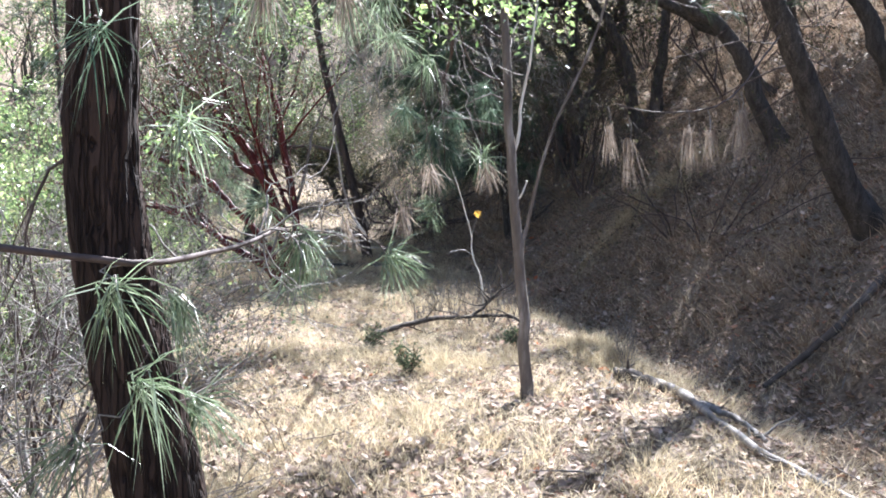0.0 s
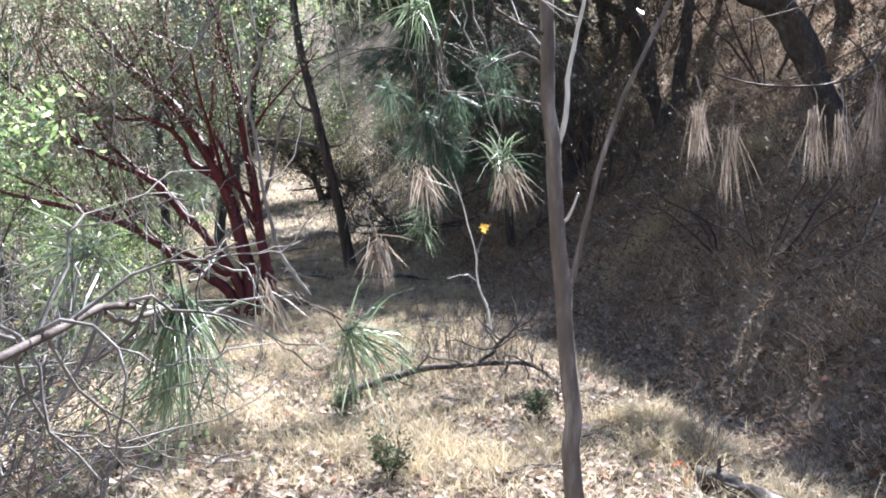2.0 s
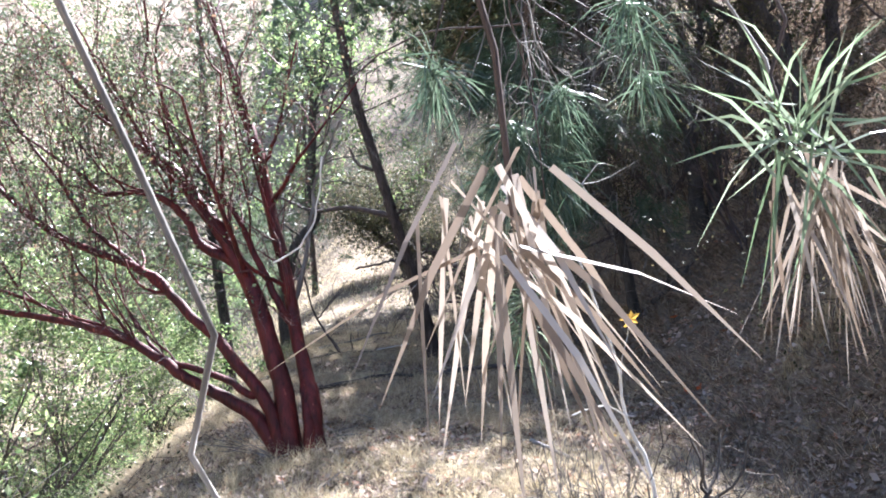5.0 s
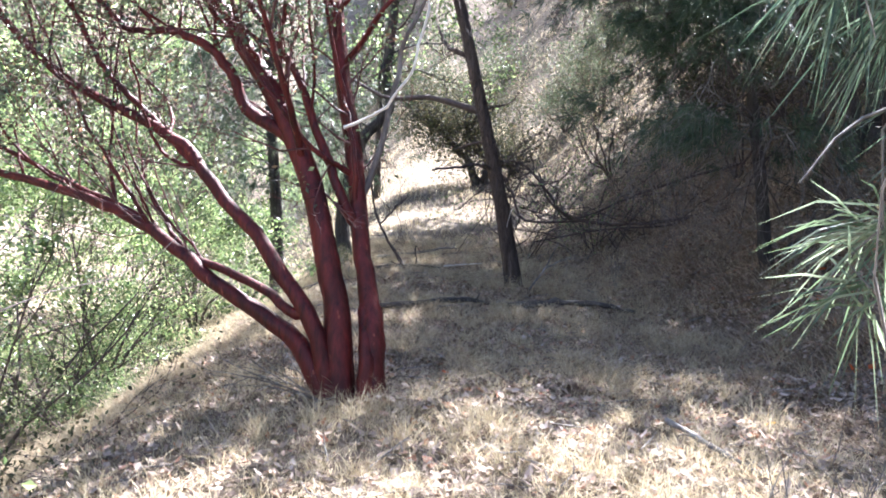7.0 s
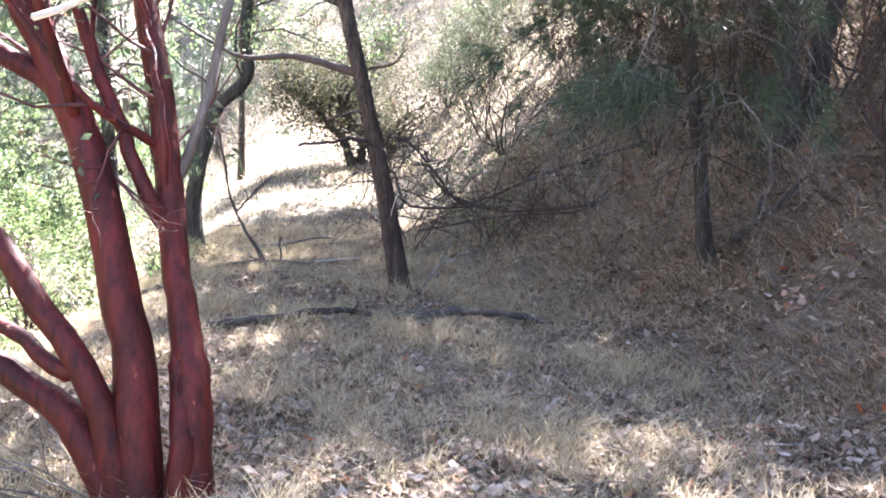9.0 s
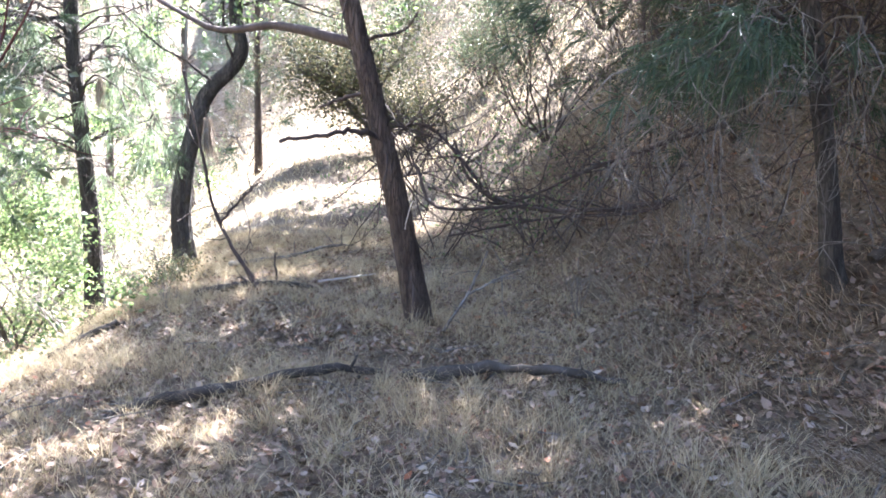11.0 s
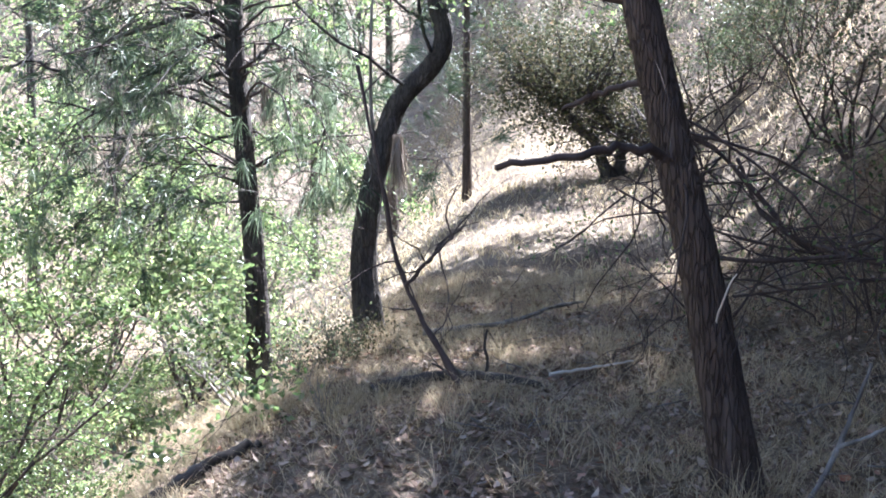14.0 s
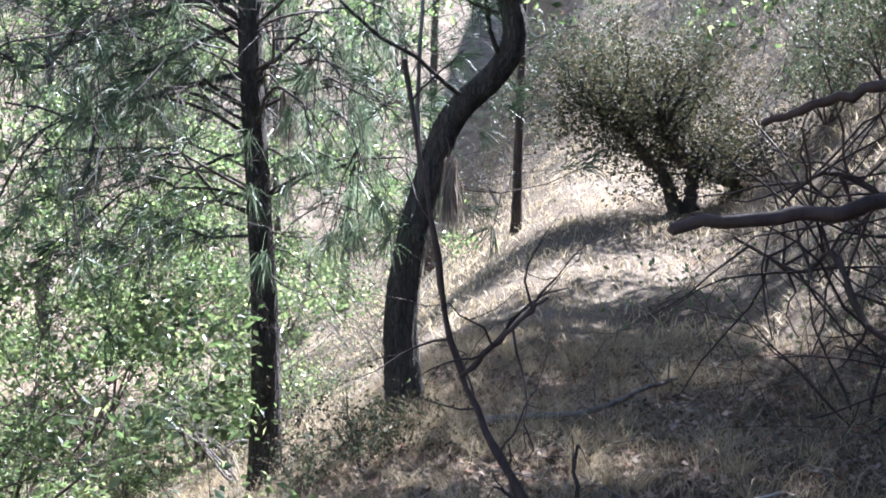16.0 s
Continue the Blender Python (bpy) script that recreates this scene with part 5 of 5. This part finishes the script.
# trees further off
for i in range(34):
    r_ = np.random.default_rng(600 + i)
    y = 5 + 24 * (i + r_.uniform(0, 1)) / 34
    x = 3.6 + r_.uniform(0.4, 7.0) - 0.1 * max(0, y - 12)
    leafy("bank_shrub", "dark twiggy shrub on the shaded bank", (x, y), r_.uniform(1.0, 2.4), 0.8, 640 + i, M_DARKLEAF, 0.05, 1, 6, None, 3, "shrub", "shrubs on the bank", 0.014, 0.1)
for i in range(40):
    r_ = np.random.default_rng(700 + i)
    x, y = r_.uniform(-7, 14), r_.uniform(29, 50)
    if -5 < x < 1.5 and y < 37:
        continue
    leafy("hill_shrub", "sunlit grey-green shrub on the dry hillside", (x, y), r_.uniform(1.2, 2.6), 0.8, 740 + i, M_MZLEAF, 0.11, 3, 6, None, 2, "shrub", "shrubs on the hillside", 0.03)
for i, (x, y, h, r) in enumerate(((-3.2, 28.0, 8.0, 0.09), (9.5, 19.0, 9.0, 0.13),
                                  (-5.8, 33.0, 10.0, 0.14), (-13.0, 42.0, 10.0, 0.15), (-9.5, 38.0, 11.0, 0.16), (-14.0, 30.0, 11.0, 0.16), (9.0, 8.5, 9.0, 0.12), (11.0, 7.0, 8.5, 0.11))):
    z = gz(x, y)
    lx = 0.25 * math.sin(i * 1.7)
    pine("pine_tree", "tall pine further up the slope with drooping grey-green boughs", [(x, y, z), (x + lx, y, z + 0.35 * h), (x + 1.2 * lx, y, z + 0.7 * h), (x + lx, y + 0.2, z + h)], r, 0.04, 200 + i,
         M_OAKBARK if i % 2 else M_PINEBARK, whorl_from=0.28, whorls=10, reach=2.6, tufts=7, dead=8, dead_from=0.1, group="pines on the slope", tuft_len=0.3, count=18)
for i in range(18):
    r_ = np.random.default_rng(300 + i)
    x, y = -30 + 60 * (i + r_.uniform(0, 1)) / 18, 50 + r_.uniform(0, 16)
    if -14 < x < 24:
        continue
    leafy("distant_tree", "leafy tree on the far hillside", (x, y), r_.uniform(6, 9), 0.6, 320 + i, M_LEAF if i % 3 else M_MZLEAF, 0.24, 3, 6, M_OAKBARK, 3, "tree", "trees on the far hillside", 0.12)
for i in range(14):
    r_ = np.random.default_rng(360 + i)
    x, y = -18 - r_.uniform(0, 8), -4 + 46 * (i + r_.uniform(0, 1)) / 14
    leafy("distant_tree", "leafy tree on the far hillside", (x, y), r_.uniform(6, 9), 0.6, 380 + i, M_LEAF, 0.2, 3, 6, M_OAKBARK, 3, "tree", "trees on the far hillside", 0.12)


# the leaning trunk on the bank
tL, PL, RL, rL = pine("leaning_tree", "dark leaning tree on the bank with shaggy dead needles", [(4.7, 2.5, 0.0), (4.25, 2.35, 1.68), (3.88, 2.2, 2.35), (3.5, 2.0, 2.94), (3.1, 1.8, 3.6), (2.5, 1.4, 4.8)], 0.15, 0.06, 51, M_OAKBARK, whorl_from=0.6, whorls=4, reach=1.6, tufts=4, dead=16, dead_from=0.1)
limb(tL, [(3.45, 2.0, 2.95), (2.9, 1.2, 2.6), (2.3, 0.5, 2.16), (1.7, 0.25, 2.06), (1.35, 0.12, 2.1)], 0.009, 0.004, M_TWIG, seed=52)
for i, (x, y, z, ln) in enumerate(((1.33, 0.2, 1.95, 0.28), (1.46, 0.12, 1.85, 0.36), (1.95, 0.3, 1.95, 0.34), (2.15, 0.4, 1.95, 0.34), (2.5, 0.7, 2.1, 0.42), (2.62, 0.9, 2.15, 0.45))):
    limb(tL, [(x, y + 0.05, z + 0.15), (x + 0.01, y + 0.02, z + 0.07), (x, y, z)], 0.004, 0.003, M_DEAD, "twig", 5, 4, 0.003, 53 + i)
    tuft(tL, (x, y, z), (0.03, 0, -1), 60 + i, 46, ln, 0.17, M_DRYNEEDLE, 0.0018, 0.1, "hanging sheaf of dead needles")


# ---- dead wood ----
def dead_branch(name, label, runs, mat, seed, r, twigs=6, lift=0.0, tw=0.35, depth=1, sink=True, category="dead branch"):
    """A fallen branch: one main limb with side limbs and twigs, lying on the ground."""
    rng = np.random.default_rng(seed)
    p0 = np.array(runs[0][0], float)
    t = thing(name, (p0[0], p0[1], gz(p0[0], p0[1])), label, category)
    for i, pts in enumerate(runs):
        g = Geo()
        n = 18
        P = spline(pts, n, r * 0.18, rng)
        g.tube(P, np.linspace(r, r * 0.5, n) * (1 if i == 0 else 0.7) * (1 + 0.12 * rng.standard_normal(n)), 9, 0.08, rng)
        part("limb", g.mesh("limb", mat), t)
        if twigs:
            for _ in range(twigs):
                g = Geo()
                k = rng.integers(3, n - 1)
                grow(g, P[k], rng.standard_normal(3) + [0, 0, lift], tw * rng.uniform(0.5, 1.3), r * 0.3, depth, rng, [], 0.05, 0.35, 2, 4)
                part("twig", g.mesh("twig", mat), t)
    return t


def on(x, y, dz=0.03):
    return (x, y, gz(x, y) + dz + 0.02)


dead_branch("fallen_log", "weathered broken log lying across the grass", [[on(-1.75, 10.93, -0.12), on(-1.55, 11.05, 0.0), on(-1.3, 11.2, 0.04), on(-0.85, 11.45, 0.05), on(-0.5, 11.75, 0.06), on(-0.2, 11.85, 0.03)]], M_LOG, 61, 0.046, 5, 0.2, 0.2)
dead_branch("fallen_log", "weathered grey broken log in the grass", [[on(-0.05, 11.75), on(0.45, 11.7, 0.06), on(0.85, 11.55, 0.05), on(1.32, 11.5, 0.02)]], M_LOG, 62, 0.042, 3, 0.2, 0.2)
dead_branch("fallen_log", "dark fallen log in the dry grass", [[on(-2.0, 15.1), on(-1.5, 15.3, 0.06), on(-0.9, 15.1, 0.01)]], M_LOG, 63, 0.045, 4, 0.3, 0.25)
dead_branch("fallen_log", "dark fallen log half hidden on the ridge edge", [[on(-2.85, 13.6), on(-2.65, 13.9, 0.04), on(-2.45, 14.2, 0.03)]], M_LOG, 64, 0.045, 2, 0.3, 0.2)
dead_branch("dead_sapling", "bare dead sapling leaning with a forked side branch", [[on(-1.35, 15.0, -0.05), (-1.62, 15.15, 0.35), (-1.85, 15.3, 0.75), (-1.97, 15.3, 1.3), (-2.15, 15.4, 2.1)], [(-1.8, 15.25, 0.65), (-1.6, 15.2, 0.86), (-1.42, 15.2, 1.04)]], M_TWIG, 65, 0.022, 7, 0.6, 0.5, category="tree")
dead_branch("fallen_branch", "curved dark dead branch lying in the leaf litter", [[on(-0.3, 2.7, 0.02), on(0.0, 2.9, 0.12), on(0.41, 3.1, 0.13), on(0.83, 3.2, 0.12), on(1.21, 3.2, 0.08), on(1.4, 3.0, -0.02)], [on(0.8, 3.2, 0.12), on(1.0, 3.3, 0.25), on(1.15, 3.35, 0.38)]], M_LOG, 66, 0.028, 10, 0.8, 0.35, 2)
dead_branch("fallen_tree", "tangle of dead dark branches fallen down the bank", [
    [on(3.2, 14.9, -0.05), *[(2.65, 15.2, 0.93), (1.89, 15.8, 0.76), (1.28, 16.6, 0.75), (0.79, 17.2, 0.98), (0.61, 17.6, 1.47)]],
    [on(3.4, 15.4, 0.2), *[(2.59, 15.6, 1.46), (1.92, 16.0, 1.17), (1.12, 16.8, 0.76), (0.29, 17.4, 0.9)]],
    [(2.65, 15.2, 0.93), *[(2.34, 15.4, 0.78), (1.52, 16.2, 0.64), (0.54, 17.2, 0.34)]],
    [(0.91, 17.2, 0.92), (0.54, 17.4, 1.41), (0.15, 17.4, 1.66), (-0.1, 17.4, 1.53)],
    [(1.28, 16.6, 0.75), *[(0.35, 16.8, 0.71), (0.15, 17.2, 1.16), (-0.01, 17.4, 1.03), (-0.42, 17.6, 1.22)]]], M_TWIG, 68, 0.032, 24, 0.15, 1.0, 2, category="fallen tree")
leafy("green_sapling", "young leafy sapling growing through the fallen branches", (0.45, 17.5), 2.1, 0.7, 171, M_LEAF, 0.06, 3, 5, None, 2, "sapling", "", 0.012, 0.1)
leafy("green_sapling", "young leafy sapling growing through the fallen branches", (1.5, 16.6), 1.5, 0.7, 172, M_LEAF, 0.06, 3, 5, None, 2, "sapling", "", 0.012, 0.1)
dead_branch("fallen_branch", "silvery dead branch in the sunlit leaf litter", [[on(1.70, 0.5, 0.0), on(1.73, -0.1, 0.05), on(1.72, -0.8, 0.04), on(1.78, -1.5, 0.04), on(1.9, -2.2, 0.02)], [on(1.80, -0.3, 0.03), on(1.88, -0.8, 0.06), on(1.90, -1.2, 0.03)]], M_DEAD, 69, 0.036, 5, 0.3, 0.2)
dead_branch("fallen_branch", "dark rotten branch lying down the shaded bank", [[on(4.7, 1.15, 0.03), on(4.0, 1.12, 0.05), on(3.6, 1.08, 0.04), on(3.0, 1.18, 0.02)]], M_LOG, 72, 0.05, 3, 0.4, 0.3)
dead_branch("fallen_branch", "dark broken root beside the small mound", [[on(1.52, 0.62, 0.02), on(1.62, 0.35, 0.06), on(1.70, 0.05, 0.02)]], M_LOG, 73, 0.06, 2, 0.3, 0.15)
dead_branch("fallen_branch", "thin grey branch lying across the shaded grass", [[on(-2.0, 16.9, 0.05), on(-1.3, 17.0, 0.07), on(-0.95, 17.7, 0.10), on(-0.7, 18.4, 0.05)]], M_DEAD, 74, 0.024, 5, 0.4, 0.3)
dead_branch("dead_stick", "pale broken stick lying in the grass", [[on(-0.85, 15.3, 0.03), on(-0.5, 15.55, 0.07), on(-0.3, 15.75, 0.05)]], M_PALE, 75, 0.011, 0)
dead_branch("dead_branch", "pale dead branches leaning out of the grass", [[on(0.25, 12.9, 0.0), (0.45, 13.15, 0.3), (0.62, 13.35, 0.62)], [(0.45, 13.15, 0.3), (0.65, 13.1, 0.42), (0.85, 13.15, 0.5)]], M_DEAD, 76, 0.014, 3, 0.3, 0.25)
dead_branch("fallen_branch", "grey stick lying in the leaf litter", [[on(0.75, 6.9), on(0.95, 6.4, 0.04), on(1.05, 6.0, 0.02)]], M_DEAD, 70, 0.018, 2, 0.3, 0.2)
dead_branch("fallen_branch", "short dark broken branch beside the grey pine", [[on(3.0, 11.95), on(3.3, 12.05, 0.08), on(3.7, 12.15, 0.06)], [on(3.2, 12.0, 0.05), on(3.25, 12.0, 0.2), on(3.27, 12.0, 0.3)]], M_LOG, 71, 0.04, 2, 0.3, 0.2)


# the pale shoot with one yellow leaf
def pale_shoot():
    t = thing("pale_shoot", (0.98, 3.6, gz(0.98, 3.6)), "thin pale bare shoot standing beside the fallen branch", "sapling")
    limb(t, [(0.99, 3.6, gz(0.99, 3.6) - 0.03), (0.95, 3.6, 0.5), (0.86, 3.6, 0.79), (0.81, 3.6, 1.10), (0.68, 3.6, 1.55), (0.55, 3.6, 1.9)], 0.012, 0.004, M_PALE, "stem", 16, 6, 0.006, 80)
    limb(t, [(0.86, 3.6, 0.80), (0.74, 3.55, 0.86), (0.60, 3.5, 0.84)], 0.006, 0.003, M_PALE, "side_twig", 8, 5, 0.006, 81)
    limb(t, [(0.84, 3.6, 0.95), (0.86, 3.58, 1.1), (0.885, 3.56, 1.22)], 0.003, 0.002, M_PALE, "leaf_stalk", 6, 4, 0.003, 82)
    g = Geo()
    a = np.linspace(0, 2 * np.pi, 14, endpoint=False)
    rr = 0.026 + 0.022 * (np.arange(14) % 2) + 0.008 * np.sin(3 * a)
    V = np.stack([0.89 + rr * np.cos(a), 3.55 + 0.008 * np.sin(2 * a), 1.245 + rr * np.sin(a)], -1)
    g.add(np.vstack([V, [0.89, 3.54, 1.245]]), np.stack([np.arange(14), (np.arange(14) + 1) % 14, np.full(14, 14)], -1))
    part("leaf", g.mesh("leaf", M_YELLOW, False), t, "lobed yellow oak leaf")


pale_shoot()


# dry weeds and twiggy seedlings
def weed(at, h, seed, mat, leafmat, label, stems=8):
    rng = np.random.default_rng(seed)
    p = np.array([at[0], at[1], gz(*at) - 0.02])
    t = thing("dry_weed", p, label, "weed", "dry weeds")
    tips = []
    for i in range(stems):
        g = Geo()
        a = rng.uniform(0, 6.28)
        grow(g, p, [0.45 * np.cos(a), 0.45 * np.sin(a), 1], h * rng.uniform(0.5, 0.9), 0.0035, 1, rng, tips, 0.2, 0.2, 3, 3, 0.5, 0.5)
        part("stem", g.mesh("stem", mat), t)
    if leafmat:
        c = Geo()
        leaves(c, scatter(tips, 2, 0.015, rng), 0.03, rng)
        part("leaf_spray", c.mesh("leaf_spray", leafmat, False), t)


for i, (x, y, h) in enumerate(((0.6, 3.5, 0.5), (0.75, 3.3, 0.55), (1.05, 3.45, 0.45), (0.35, 3.4, 0.4), (1.2, 2.2, 0.4), (1.9, 1.4, 0.45), (2.0, 4.6, 0.4), (1.1, 5.0, 0.5), (1.4, 4.6, 0.55), (0.6, 4.6, 0.45), (-0.9, 4.2, 0.3), (2.2, 7.4, 0.4), (2.9, 10.8, 0.4), (1.4, 13.6, 0.5), (-2.1, 14.4, 0.35),
                               (0.5, 3.7, 0.5), (0.85, 3.65, 0.55), (1.0, 3.2, 0.4), (0.7, 3.8, 0.6), (0.3, 3.7, 0.4), (1.3, 3.5, 0.4), (1.7, 0.9, 0.35), (2.3, 0.9, 0.4), (3.0, 2.0, 0.35), (3.4, 4.0, 0.4))):
    weed((x, y), h, 400 + i, M_DEAD, None, "bare dry weed stalks in the litter")
for i, (x, y, h) in enumerate(((-0.05, 0.7, 0.25), (-0.25, 2.3, 0.25), (1.0, 1.9, 0.2), (-2.6, 16.4, 0.5), (-2.9, 16.2, 0.45))):
    weed((x, y), h, 430 + i, M_TWIG, M_MZLEAF, "small leafy seedling in the dry grass", 14)


# bright fallen leaves
for i, (x, y, mat) in enumerate(((1.5, 0.8, M_RUST), (1.56, 0.86, M_RUST), (1.46, 0.74, M_RUST), (1.62, 0.72, M_RUST), (-0.4, 2.4, M_RUST), (0.1, 1.2, M_YELLOW), (1.2, 1.9, M_RUST), (2.2, 0.2, M_RUST),
                                 (0.4, 5.2, M_RUST), (0.9, 5.8, M_RUST), (1.5, 7.4, M_YELLOW), (2.6, 8.6, M_RUST), (2.5, 8.7, M_RUST), (-0.6, 8.2, M_RUST), (3.0, 10.9, M_RUST))):
    V, F = litter(1, (x, x + 0.01), (y, y + 0.01), 0.10, np.random.default_rng(1000 + i))
    tagged(new("fallen_leaf", mesh_of("fallen_leaf", V + [0, 0, 0.02], F, mat, False)), "bright rust-coloured oak leaf on the dry grass" if mat is M_RUST else "yellow oak leaf on the dry grass", "leaf", "fallen oak leaves")
